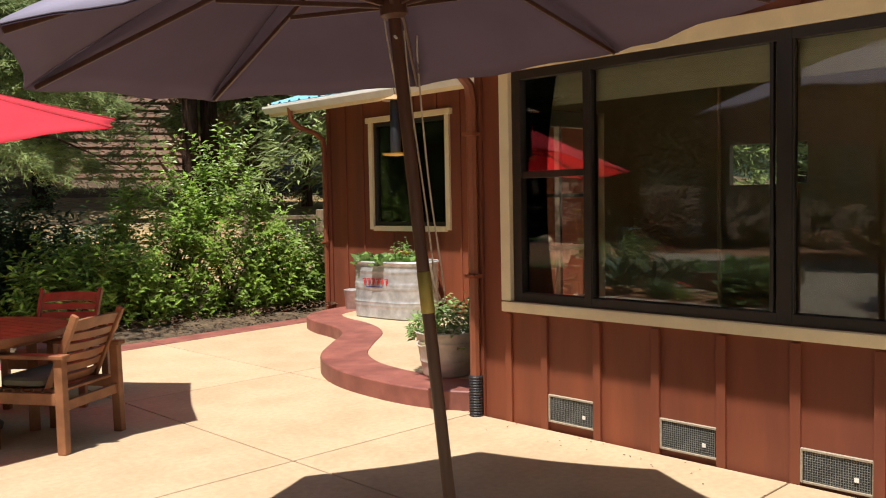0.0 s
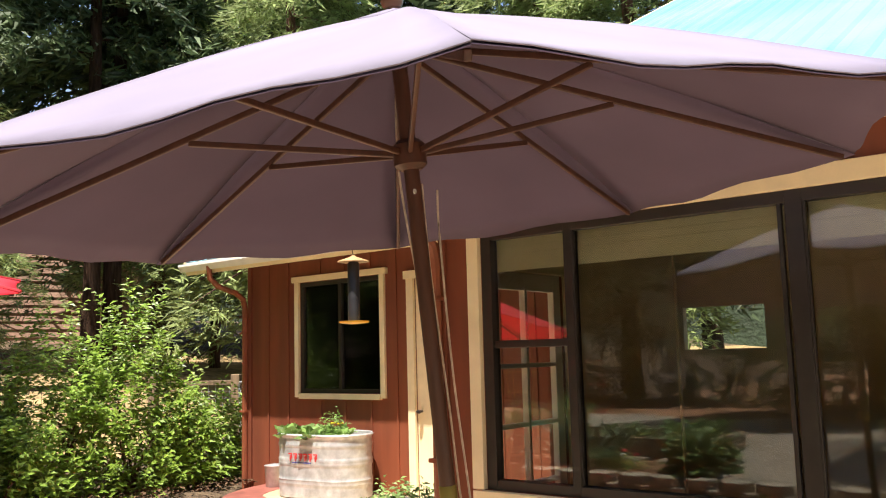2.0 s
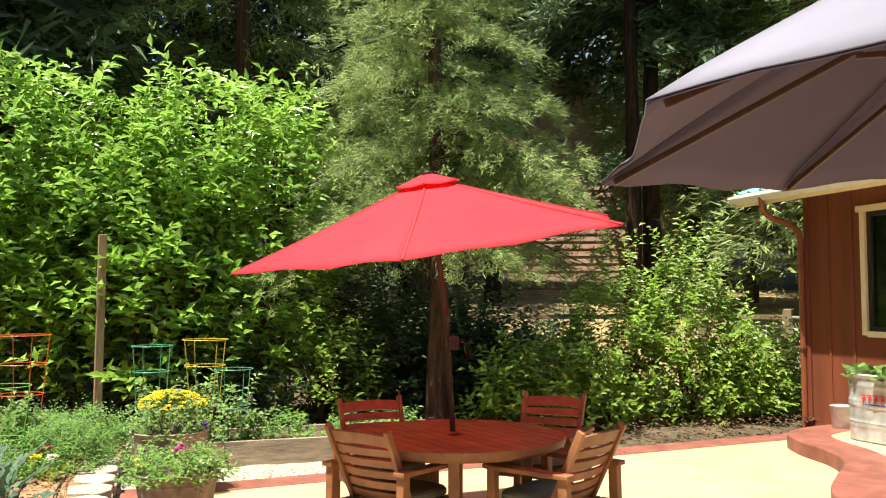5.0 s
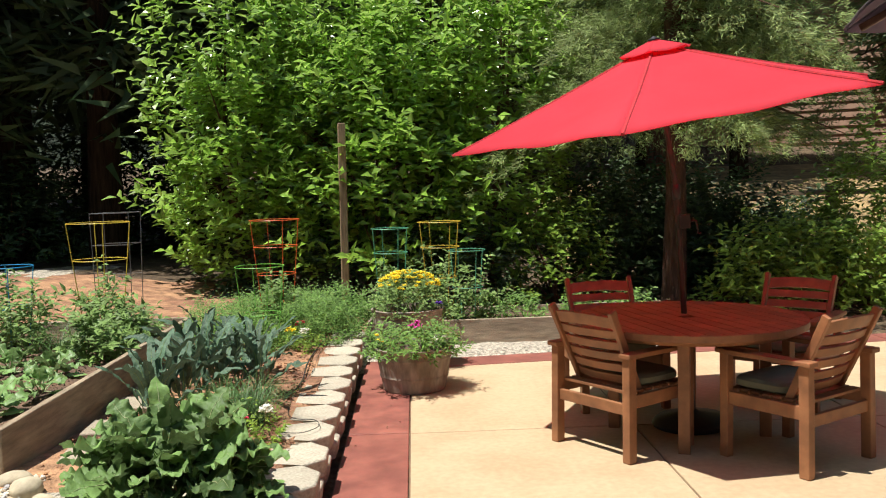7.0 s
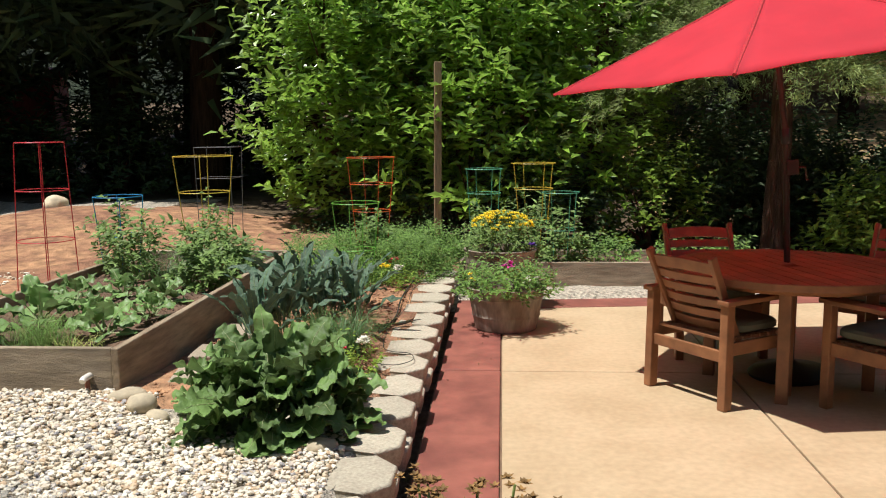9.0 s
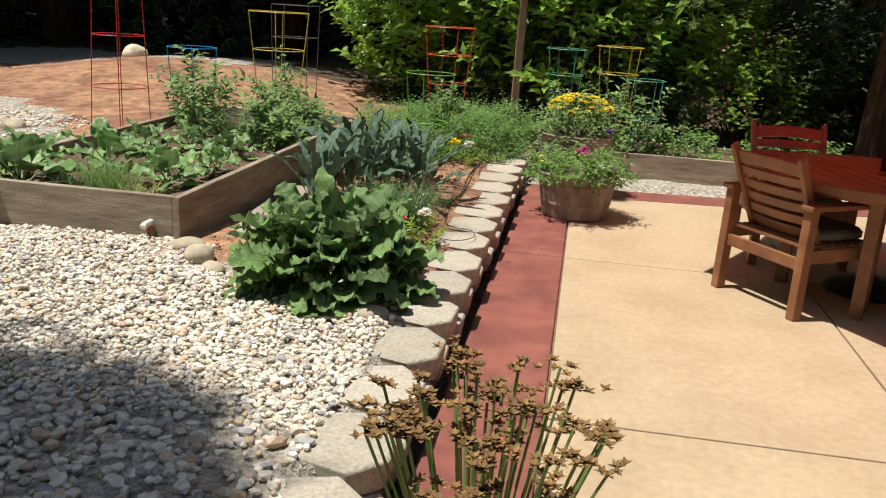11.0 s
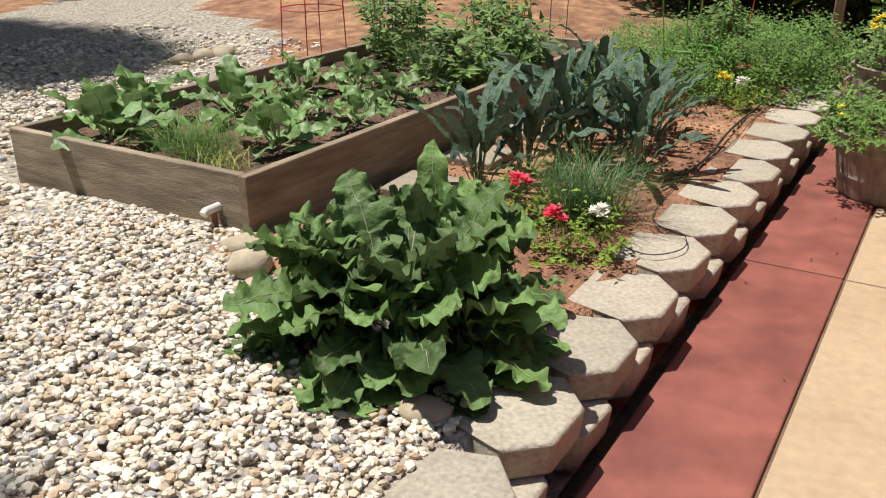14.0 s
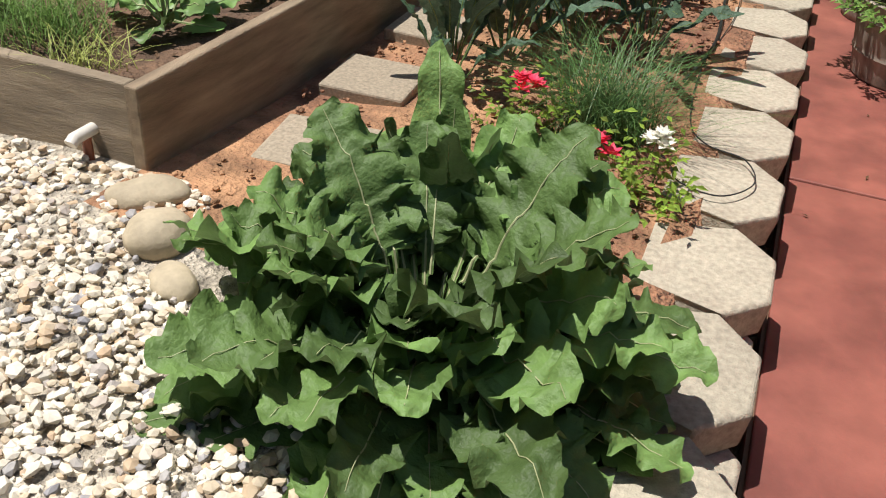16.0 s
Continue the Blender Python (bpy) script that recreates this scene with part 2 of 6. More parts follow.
# ---- mesh kit ----
class Solid:
    """Collects boxes, rods, turned shapes and sheets into one mesh."""

    def __init__(self):
        self.v, self.f = [], []

    def add(self, v, f):
        k = len(self.v)
        self.v += [tuple(p) for p in v]
        self.f += [tuple(i + k for i in q) for q in f]
        return self

    def box(self, c, s, m=None):
        x, y, z = (a / 2 for a in s)
        v = [Vector((i * x, j * y, k * z)) for k in (-1, 1) for j in (-1, 1) for i in (-1, 1)]
        m = m or Matrix()
        v = [m @ p + Vector(c) for p in v]
        return self.add(v, [(0, 2, 3, 1), (4, 5, 7, 6), (0, 1, 5, 4), (2, 6, 7, 3), (0, 4, 6, 2), (1, 3, 7, 5)])

    def bar(self, a, b, w, h, up=(0, 0, 1), taper=1.0):
        """A square bar from a to b."""
        a, b = Vector(a), Vector(b)
        d = (b - a).normalized()
        s = d.cross(Vector(up))
        s = (s if s.length > 1e-4 else d.cross(Vector((1, 0, 0)))).normalized()
        u = s.cross(d)
        v = [p + s * (i * w * k / 2) + u * (j * h * k / 2) for p, k in ((a, 1), (b, taper)) for i, j in ((-1, -1), (1, -1), (1, 1), (-1, 1))]
        return self.add(v, [(3, 2, 1, 0), (4, 5, 6, 7), (0, 1, 5, 4), (1, 2, 6, 5), (2, 3, 7, 6), (3, 0, 4, 7)])

    def tube(self, path, r, n=8, close=False, radii=None):
        path = [Vector(p) for p in path]
        v, f, m = [], [], len(path)
        ref = Vector((0, 0, 1))
        for i, p in enumerate(path):
            if close:
                d = path[(i + 1) % m] - path[i - 1]
            else:
                d = path[min(i + 1, m - 1)] - path[max(i - 1, 0)]
            d = d.normalized() if d.length > 1e-9 else Vector((0, 0, 1))
            s = d.cross(ref)
            if s.length < 0.05:
                s = d.cross(Vector((1, 0, 0)))
            s.normalize()
            u = s.cross(d)
            q = radii[i] if radii else r
            v += [p + (s * math.cos(6.28319 * k / n) + u * math.sin(6.28319 * k / n)) * q for k in range(n)]
        for i in range(m if close else m - 1):
            a, b = i * n, ((i + 1) % m) * n
            f += [(a + k, a + (k + 1) % n, b + (k + 1) % n, b + k) for k in range(n)]
        if not close:
            f += [tuple(range(n))[::-1], tuple(range((m - 1) * n, m * n))]
        return self.add(v, f)

    def ring(self, c, r, t, n=28, k=6, m=None, sx=1.0):
        m = m or Matrix()
        return self.tube([Vector(c) + m @ Vector((sx * r * math.cos(6.28319 * i / n), r * math.sin(6.28319 * i / n), 0)) for i in range(n)], t, k, True)

    def turned(self, c, profile, n=32, sx=1.0, sy=1.0):
        """A turned shape: rows of (radius, height)."""
        v = [(c[0] + sx * r * math.cos(6.28319 * i / n), c[1] + sy * r * math.sin(6.28319 * i / n), c[2] + z) for r, z in profile for i in range(n)]
        f = [(a * n + i, a * n + (i + 1) % n, (a + 1) * n + (i + 1) % n, (a + 1) * n + i) for a in range(len(profile) - 1) for i in range(n)]
        f += [tuple(range(n))[::-1], tuple(range((len(profile) - 1) * n, len(profile) * n))]
        return self.add(v, f)

    def prism(self, outline, z0, z1):
        n = len(outline)
        v = [(x, y, z0) for x, y in outline] + [(x, y, z1) for x, y in outline]
        return self.add(v, [tuple(range(n))[::-1], tuple(range(n, 2 * n))] + [(i, (i + 1) % n, n + (i + 1) % n, n + i) for i in range(n)])

    def make(self, name, mat, parent=None, bevel=0.0, smooth=False, at=None, thick=0.0):
        me = bpy.data.meshes.new(name)
        me.from_pydata([tuple(p) for p in self.v], [], self.f)
        me.materials.append(mat)
        ob = new(name, me)
        if smooth:
            me.polygons.foreach_set("use_smooth", [True] * len(me.polygons))
            me.set_sharp_from_angle(angle=radians(40))
        if thick:
            mod = ob.modifiers.new("thickness", "SOLIDIFY")
            mod.thickness, mod.offset = thick, 0
        if bevel:
            mod = ob.modifiers.new("edges", "BEVEL")
            mod.width, mod.segments, mod.limit_method = bevel, 2, "ANGLE"
        if parent:
            ob.parent = parent
        if at is not None:
            ob.matrix_basis = at
        return ob


def base(name, m, label, category, group="", kind=""):
    ob = new(name)
    ob.empty_display_size = 0.1
    ob.matrix_basis = m
    return tagged(ob, label, category, group, kind)


def raw_mesh(name, v, f, mat, parent=None, tone=None, smooth=True):
    """One mesh from arrays: vertices (n, 3), faces (m, k) all of one size."""
    v, f = np.asarray(v, np.float32), np.asarray(f, np.int32)
    me = bpy.data.meshes.new(name)
    me.vertices.add(len(v))
    me.vertices.foreach_set("co", v.ravel())
    k = f.shape[1]
    me.loops.add(f.size)
    me.loops.foreach_set("vertex_index", f.ravel())
    me.polygons.add(len(f))
    me.polygons.foreach_set("loop_start", np.arange(len(f), dtype=np.int32) * k)
    me.polygons.foreach_set("use_smooth", np.full(len(f), smooth))
    me.update(calc_edges=True)
    if tone is not None:
        at = me.attributes.new("tone", "FLOAT", "POINT")
        at.data.foreach_set("value", np.asarray(tone, np.float32))
    me.materials.append(mat)
    ob = new(name, me)
    if parent:
        ob.parent = parent
    return ob


def unit(a):
    return a / np.maximum(np.linalg.norm(a, axis=1, keepdims=True), 1e-9)


def leaf_arrays(p, d, up, length, width, fold=0.25, droop=0.12):
    """Leaves at p that point along d: each has a rib, two halves folded on it and a drooping tip."""
    n = len(p)
    d = unit(d)
    s = unit(np.cross(d, up) + 1e-6)
    u = np.cross(s, d)
    L, W = np.broadcast_to(length, n)[:, None], np.broadcast_to(width, n)[:, None]
    v = np.empty((n, 6, 3))
    v[:, 0] = p
    v[:, 1] = p + d * L * 0.45 - s * W * 0.5 + u * W * fold
    v[:, 2] = p + d * L * 0.5 - u * L * droop * 0.2
    v[:, 3] = p + d * L * 0.45 + s * W * 0.5 + u * W * fold
    v[:, 4] = p + d * L - u * L * droop
    v[:, 5] = v[:, 4]
    q = np.array([[0, 2, 1], [0, 3, 2], [1, 2, 4], [2, 3, 4]])
    f = (np.arange(n)[:, None, None] * 5 + q[None]).reshape(-1, 3)
    return v[:, :5].reshape(-1, 3), f


def leaves(name, mat, p, d, up, length, width, parent=None, rng=None, fold=0.25, droop=0.12):
    v, f = leaf_arrays(p, d, up, length, width, fold, droop)
    rng = rng or np.random.default_rng(3)
    return raw_mesh(name, v, f, mat, parent, np.repeat(rng.random(len(p)), 5), smooth=False)


def twigs(rng, roots, ways, length, count, leaf_l, spread=0.9):
    """Leaves set round twigs: places, directions and ups."""
    n = len(roots)
    ways = unit(ways)
    t = (np.arange(count) + 0.6) / count
    ln = length * rng.uniform(0.6, 1.3, n)
    bend = rng.normal(0, 0.18, (n, 3))
    P = roots[:, None] + ways[:, None] * (t[None, :, None] * ln[:, None, None]) + bend[:, None] * (t[None, :, None] ** 2) * ln[:, None, None]
    a = rng.uniform(0, 6.28, (n, 1)) + np.arange(count)[None] * 2.4
    s = unit(np.cross(ways, rng.normal(0, 1, (n, 3))))
    u = np.cross(s, ways)
    side = s[:, None] * np.cos(a)[..., None] + u[:, None] * np.sin(a)[..., None]
    D = ways[:, None] * (0.45 + 0.5 * t[None, :, None]) + side * spread + rng.normal(0, 0.15, (n, count, 3))
    D[..., 2] = D[..., 2] * 0.45 - 0.05
    U = np.broadcast_to(np.array([-0.28, -0.60, 0.85]), P.shape) + ways[:, None] * 0.35
    return P.reshape(-1, 3), D.reshape(-1, 3), U.reshape(-1, 3)


# ---- ground: one sheet to the horizon ----
def sstep(a, b, x):
    t = np.clip((x - a) / (b - a), 0, 1)
    return t * t * (3 - 2 * t)


def height(x, y):
    west = sstep(-0.55, -0.66, x) * sstep(1.0, 1.5, y) * (1 - sstep(10.2, 11.2, y) * sstep(-2.0, -1.0, x))
    z = -0.08 + west * 0.278
    z = z + west * 0.055 * np.exp(-(((x + 2.3) / 0.9) ** 2 + ((y - 5.25) / 0.7) ** 2))
    z = z + west * 0.42 * np.exp(-(((x + 5.2) / 2.3) ** 2 + ((y - 11.8) / 2.2) ** 2))
    z = z + west * sstep(11, 16, y) * 0.25
    back = sstep(9.9, 10.3, y) * (1 - west)
    z = z + back * 0.035 + (1 - west) * 0.085 * sstep(0.0, 0.12, y - (9.17 + 0.105 * (x - 0.33)))
    z = z + sstep(14.5, 18.5, y) * sstep(1.0, 4.5, x) * 1.45 + sstep(19, 40, y) * 2.5
    return z


gx = np.unique(np.round(np.concatenate([np.arange(-12, 12.01, 0.25), [-0.66, -0.6, -0.55], np.geomspace(13, 900, 14), -np.geomspace(13, 900, 14)]), 3))
gy = np.unique(np.round(np.concatenate([np.arange(-6, 24.01, 0.25), np.geomspace(25, 900, 14), -np.geomspace(7, 900, 14)]), 3))
GX, GY = np.meshgrid(gx, gy, indexing="ij")
GZ = height(GX, GY)
rng = np.random.default_rng(11)
GZ = GZ + np.where((np.abs(GX) < 13) & (GY < 25) & (GZ > 0), rng.normal(0, 0.008, GZ.shape), 0)
verts = np.stack([GX, GY, GZ], -1).reshape(-1, 3)
ni, nj = GX.shape
ii, jj = np.meshgrid(np.arange(ni - 1), np.arange(nj - 1), indexing="ij")
quads = np.stack([ii * nj + jj, (ii + 1) * nj + jj, (ii + 1) * nj + jj + 1, ii * nj + jj + 1], -1).reshape(-1, 4)
ground = raw_mesh("ground", verts, quads, LITTER)
for m in (SOIL, GRAVEL_BED, DRY_BANK):
    ground.data.materials.append(m)
cx, cy = verts[quads].mean(1)[:, 0], verts[quads].mean(1)[:, 1]
edge = np.sin(cx * 2.1) * 0.25 + np.sin(cy * 1.7) * 0.2
slot = np.zeros(len(quads), int)
slot[(cx < -0.5) & (cy > 5.15) & (cy < 12.8 + edge)] = 1
slot[(cx < -0.5) & (cx > -9 + edge) & (cy < 5.25) & (cy > -9)] = 2
slot[(cx < -3.5) & (cx > -9 + edge) & (cy > -9) & (cy < 7.3 + edge - 0.95 * (cx + 3.5))] = 2
slot[(cx < -4.6 + edge) & (cx > -11) & (cy > 12.0 - 0.2 * cx + edge - 1.2) & (cy < 14.8 + edge)] = 2
slot[(cx < -1.9) & (cx > -4.5) & (cy > 5.1) & (cy < 5.65)] = 2
slot[(cx > 2.5) & (cy > 15.0 + edge) & (cy < 24)] = 3
slot[(cx > -0.45) & (cx < 2.6) & (cy > 9.0) & (cy < 10.0)] = 2
ground.data.polygons.foreach_set("material_index", slot.astype(np.int32))
tagged(ground, "brown garden soil and leaf litter with pale gravel areas", "ground", kind="structure")


# ---- patio slabs with joints, red border ----
def back_line(x):
    return 8.80 + 0.105 * (x - 0.33)


patio = Solid().prism([(-0.42, -5), (7.6, -5), (7.6, 9.9), (-0.42, 9.1)], -0.12, -0.012).make("patio", JOINT)
tagged(patio, "tan stained concrete patio slab with tooled joints", "patio", kind="structure")
XC, YC, GAP = [-0.02, 1.44, 2.96, 4.52, 7.6], [-5, -2.4, -0.1, 2.15, 4.47, 6.78, 99], 0.006
for i in range(4):
    for j in range(6):
        x0, x1, y0, y1 = XC[i] + GAP, XC[i + 1] - GAP, YC[j] + GAP, YC[j + 1] - GAP
        if i == 3 and j < 4:
            continue
        ya, yb = (back_line(x0) - GAP, back_line(x1) - GAP) if j == 5 else (y1, y1)
        Solid().prism([(x0, y0), (x1, y0), (x1, yb), (x0, ya)], -0.08, 0.0).make("slab", CONCRETE, patio, bevel=0.005)
border = Solid().prism([(-0.43, -5), (-0.02, -5), (-0.02, 9.1), (-0.43, 9.1)], -0.14, -0.013).make("red_border", JOINT)
tagged(border, "brick-red stained concrete border band along the patio", "border", kind="structure")
for a, b in ((-5, -2.4), (-2.4, -0.1), (-0.1, 2.15), (2.15, 4.47), (4.47, 6.78), (6.78, 9.12)):
    Solid().prism([(-0.42, a + GAP), (-0.02 - GAP, a + GAP), (-0.02 - GAP, b - GAP), (-0.42, b - GAP)], -0.1, 0.004).make("slab", RED_CONCRETE, border, bevel=0.006)
for a, b in ((-0.02, 1.44), (1.44, 2.96), (2.96, 4.52), (4.52, 6.1), (6.1, 7.6)):
    Solid().prism([(a + GAP, back_line(a)), (b - GAP, back_line(b)), (b - GAP, back_line(b) + 0.36), (a + GAP, back_line(a) + 0.36)], -0.1, 0.004).make("slab", RED_CONCRETE, border, bevel=0.006)


# ---- raised porch with a red S-curved kerb ----
def smooth_line(pts, n=8):
    out = []
    p = [Vector(q) for q in pts]
    for i in range(len(p) - 1):
        a, b, c, d = p[max(i - 1, 0)], p[i], p[i + 1], p[min(i + 2, len(p) - 1)]
        for k in range(n):
            t = k / n
            out.append(0.5 * ((2 * b) + (c - a) * t + (2 * a - 5 * b + 4 * c - d) * t * t + (3 * b - a - 3 * c + d) * t ** 3))
    return out + [p[-1]]


KERB = smooth_line([(4.62, 4.42), (4.42, 4.78), (4.36, 5.30), (4.45, 6.00), (4.75, 6.62), (5.25, 7.12), (5.72, 7.55), (6.00, 8.05), (6.15, 8.65), (6.42, 9.15), (6.95, 9.42), (7.5, 9.5)])
inner = []
for i, p in enumerate(KERB):
    d = (KERB[min(i + 1, len(KERB) - 1)] - KERB[max(i - 1, 0)]).normalized()
    inner.append(p + Vector((d.y, -d.x)) * 0.44)
n = len(KERB)
kerb = Solid()
kerb.add([(*p, -0.05) for p in KERB] + [(*p, 0.145) for p in KERB] + [(*p, 0.145) for p in inner] + [(*p, -0.05) for p in inner],
         [(k * n + i + 1, k * n + i, ((k + 1) % 4) * n + i, ((k + 1) % 4) * n + i + 1) for k in range(4) for i in range(n - 1)] + [(0, n, 2 * n, 3 * n), (n - 1, 4 * n - 1, 3 * n - 1, 2 * n - 1)])
kerb_ob = kerb.make("porch_kerb", RED_CONCRETE, bevel=0.012, smooth=True)
tagged(kerb_ob, "brick-red S-curved concrete kerb edging the porch", "kerb", kind="structure")
porch = Solid().prism([(p.x, p.y) for p in inner] + [(7.5, 4.45)], -0.05, 0.14).make("porch", CONCRETE)
tagged(porch, "raised tan concrete porch slab by the house", "porch", kind="structure")


# ---- house ----
def wall_along_y(name, x, y0, y1, z0, z1, holes, label, out=-1, thick=0.14):
    """A wall on the plane x, facing -x; holes are (ya, yb, za, zb)."""
    s = Solid()
    ys = sorted({y0, y1, *[h[0] for h in holes], *[h[1] for h in holes]})
    zs = sorted({z0, z1, *[h[2] for h in holes], *[h[3] for h in holes]})
    for a, b in zip(ys, ys[1:]):
        for c, d in zip(zs, zs[1:]):
            if not any(h[0] <= a and b <= h[1] and h[2] <= c and d <= h[3] for h in holes):
                s.box((x + thick / 2, (a + b) / 2, (c + d) / 2), (thick, b - a, d - c))
    return tagged(s.make(name, SIDING), label, "wall", kind="structure")


NW = (0.36, 4.075, 0.84, 2.40)
wall_near = wall_along_y("wall_west", 4.54, -5, 4.40, -0.06, 2.85, [NW], "red-brown painted board and batten house wall")
for k in range(23):
    y = 4.124 if k == 0 else 4.233 - 0.4225 * k
    if NW[0] - 0.1 < y < NW[1] + 0.05:
        spans = [(-0.035, NW[2] - 0.09), (NW[3] + 0.10, 2.85)]
    else:
        spans = [(-0.035, 2.85)]
    for a, b in spans:
        Solid().box((4.529, y, (a + b) / 2), (0.024, 0.056, b - a)).make("batten", SIDING, wall_near, bevel=0.003)
Solid().box((4.527, 4.375, 1.4), (0.03, 0.05, 2.86)).make("corner_board", SIDING, wall_near, bevel=0.004)
wall_return = tagged(Solid().box((4.77, 4.33, 1.42), (0.18, 0.14, 2.96)).box((6.59, 4.33, 1.42), (1.66, 0.14, 2.96)).box((5.31, 4.33, 2.55), (0.90, 0.14, 0.70)).make("wall_north", SIDING), "red-brown painted return wall of the house", "wall", kind="structure")
for k in range(4):
    Solid().box((5.95 + 0.42 * k, 4.411, 1.42), (0.052, 0.022, 2.9)).make("batten", SIDING, wall_return, bevel=0.003)
FW = (7.69, 9.06, 1.235, 2.585)
DOOR = (6.30, 7.18, 0.14, 2.50)
wall_far = wall_along_y("wall_porch", 7.5, 4.45, 10.06, -0.06, 3.02, [FW, DOOR], "red-brown painted porch wall with a window and door")
for y in (5.2, 5.62, 6.04, 7.46, 7.86, 8.28, 8.70, 9.28, 9.66):
    spans = [(0.14, 3.0)]
    if FW[0] < y < FW[1]:
        spans = [(0.14, FW[2] - 0.09), (FW[3] + 0.09, 3.0)]
    for a, b in spans:
        Solid().box((7.492, y, (a + b) / 2), (0.016, 0.03, b - a)).make("batten", SIDING, wall_far, bevel=0.002)
Solid().box((7.488, 10.02, 1.45), (0.03, 0.07, 2.9)).make("corner_board", SIDING, wall_far, bevel=0.004)
tagged(Solid().box((10.0, 9.99, 1.45), (4.72, 0.14, 3.1)).make("wall_end", SIDING), "red-brown painted end wall of the house", "wall", kind="structure")


def window_west():
    e = base("window_1", pose(0, 0, 0), "wide dark-framed picture window with cream trim", "window", kind="structure")
    y0, y1, z0, z1 = NW
    t = Solid()
    t.box((4.515, (y0 + y1) / 2, z0 - 0.038), (0.05, y1 - y0 + 0.16, 0.068))
    t.make("sill", TRIM, e, bevel=0.004)
    t = Solid().box((4.52, (y0 + y1) / 2, z1 + 0.05), (0.04, y1 - y0 + 0.18, 0.10))
    t.box((4.52, y1 + 0.045, (z0 + z1) / 2), (0.04, 0.085, z1 - z0 - 0.004)).box((4.52, y0 - 0.045, (z0 + z1) / 2), (0.04, 0.085, z1 - z0 - 0.004))
    t.make("trim", TRIM, e, bevel=0.004)
    s = Solid()
    for y, w in ((y1 - 0.035, 0.07), (3.46, 0.055), (2.19, 0.085), (0.97, 0.055), (y0 + 0.035, 0.07)):
        s.box((4.575, y, (z0 + z1) / 2), (0.075, w, z1 - z0))
    for z, w in ((z0 + 0.03, 0.06), (z1 - 0.03, 0.06)):
        s.box((4.575, (y0 + y1) / 2, z), (0.07, y1 - y0, w))
    s.box((4.58, (y1 + 3.48) / 2, 1.70), (0.05, y1 - 3.48, 0.045))
    for a, b in ((3.45, 2.25), (2.16, 1.0)):
        for y in (a - 0.012, b + 0.012):
            s.box((4.56, y, (z0 + z1) / 2), (0.03, 0.022, z1 - z0 - 0.1))
    s.make("frame", BRONZE, e, bevel=0.004)
    for a, b in ((y1 - 0.06, 3.50), (3.46, 2.24), (2.17, 0.99), (0.95, y0 + 0.06)):
        pane = Solid().box((4.585, (a + b) / 2, (z0 + z1) / 2), (0.004, a - b, z1 - z0 - 0.08)).make("pane", GLASS, e)
        pane.visible_shadow = False


window_west()


def window_porch():
    e = base("window_2", pose(0, 0, 0), "two-pane dark sliding window with cream trim", "window", kind="structure")
    y0, y1, z0, z1 = FW
    t = Solid()
    for y in (y0 - 0.035, y1 + 0.035):
        t.box((7.48, y, (z0 + z1) / 2), (0.04, 0.07, z1 - z0 + 0.10))
    t.box((7.48, (y0 + y1) / 2, z0 - 0.036), (0.045, y1 - y0 - 0.01, 0.066)).box((7.474, (y0 + y1) / 2, z1 + 0.04), (0.055, y1 - y0 + 0.22, 0.07))
    t.make("trim", TRIM, e, bevel=0.004)
    s = Solid()
    for y, w in ((y0 + 0.025, 0.05), (y1 - 0.025, 0.05), ((y0 + y1) / 2, 0.05)):
        s.box((7.53, y, (z0 + z1) / 2), (0.05, w, z1 - z0))
    for z in (z0 + 0.025, z1 - 0.025):
        s.box((7.53, (y0 + y1) / 2, z), (0.045, y1 - y0, 0.05))
    s.make("frame", BRONZE, e, bevel=0.003)
    for a, b in ((y0 + 0.05, (y0 + y1) / 2 - 0.02), ((y0 + y1) / 2 + 0.02, y1 - 0.05)):
        Solid().box((7.54, (a + b) / 2, (z0 + z1) / 2), (0.004, b - a, z1 - z0 - 0.09)).make("pane", GLASS, e)


window_porch()


def porch_door():
    e = base("door_1", pose(0, 0, 0), "closed cream-painted porch door with tall glazed panes", "door", kind="structure")
    y0, y1, z0, z1 = DOOR
    t = Solid().box((7.48, y0 - 0.05, (z0 + z1) / 2), (0.04, 0.10, z1 - z0)).box((7.48, y1 + 0.05, (z0 + z1) / 2), (0.04, 0.10, z1 - z0))
    t.box((7.475, (y0 + y1) / 2, z1 + 0.045), (0.055, y1 - y0 + 0.26, 0.09)).make("casing", TRIM, e, bevel=0.004)
    s = Solid()
    ga, gb = y0 + 0.13, y1 - 0.30
    s.box((7.53, (y0 + ga) / 2, (z0 + z1) / 2), (0.045, ga - y0, z1 - z0)).box((7.53, (gb + y1) / 2, (z0 + z1) / 2), (0.045, y1 - gb, z1 - z0))
    for za, zb in ((z0, z0 + 0.28), (z1 - 0.16, z1)):
        s.box((7.53, (ga + gb) / 2, (za + zb) / 2), (0.043, gb - ga, zb - za))
    for k in range(1, 5):
        s.box((7.525, (ga + gb) / 2, z0 + 0.28 + (z1 - z0 - 0.44) * k / 5), (0.03, gb - ga, 0.022))
    s.box((7.524, (ga + gb) / 2, (z0 + z1) / 2 + 0.06), (0.026, 0.022, z1 - z0 - 0.44))
    s.make("leaf", TRIM, e, bevel=0.004)
    Solid().box((7.538, (ga + gb) / 2, (z0 + z1) / 2 + 0.06), (0.004, gb - ga, z1 - z0 - 0.44)).make("pane", GLASS, e)
    Solid().tube([(7.50, y1 - 0.07, 1.05), (7.45, y1 - 0.07, 1.05)], 0.012).turned((7.44, y1 - 0.07, 1.03), [(0.012, 0), (0.028, 0.01), (0.028, 0.03), (0.012, 0.04)], 12).make("knob", BRONZE, e)


porch_door()


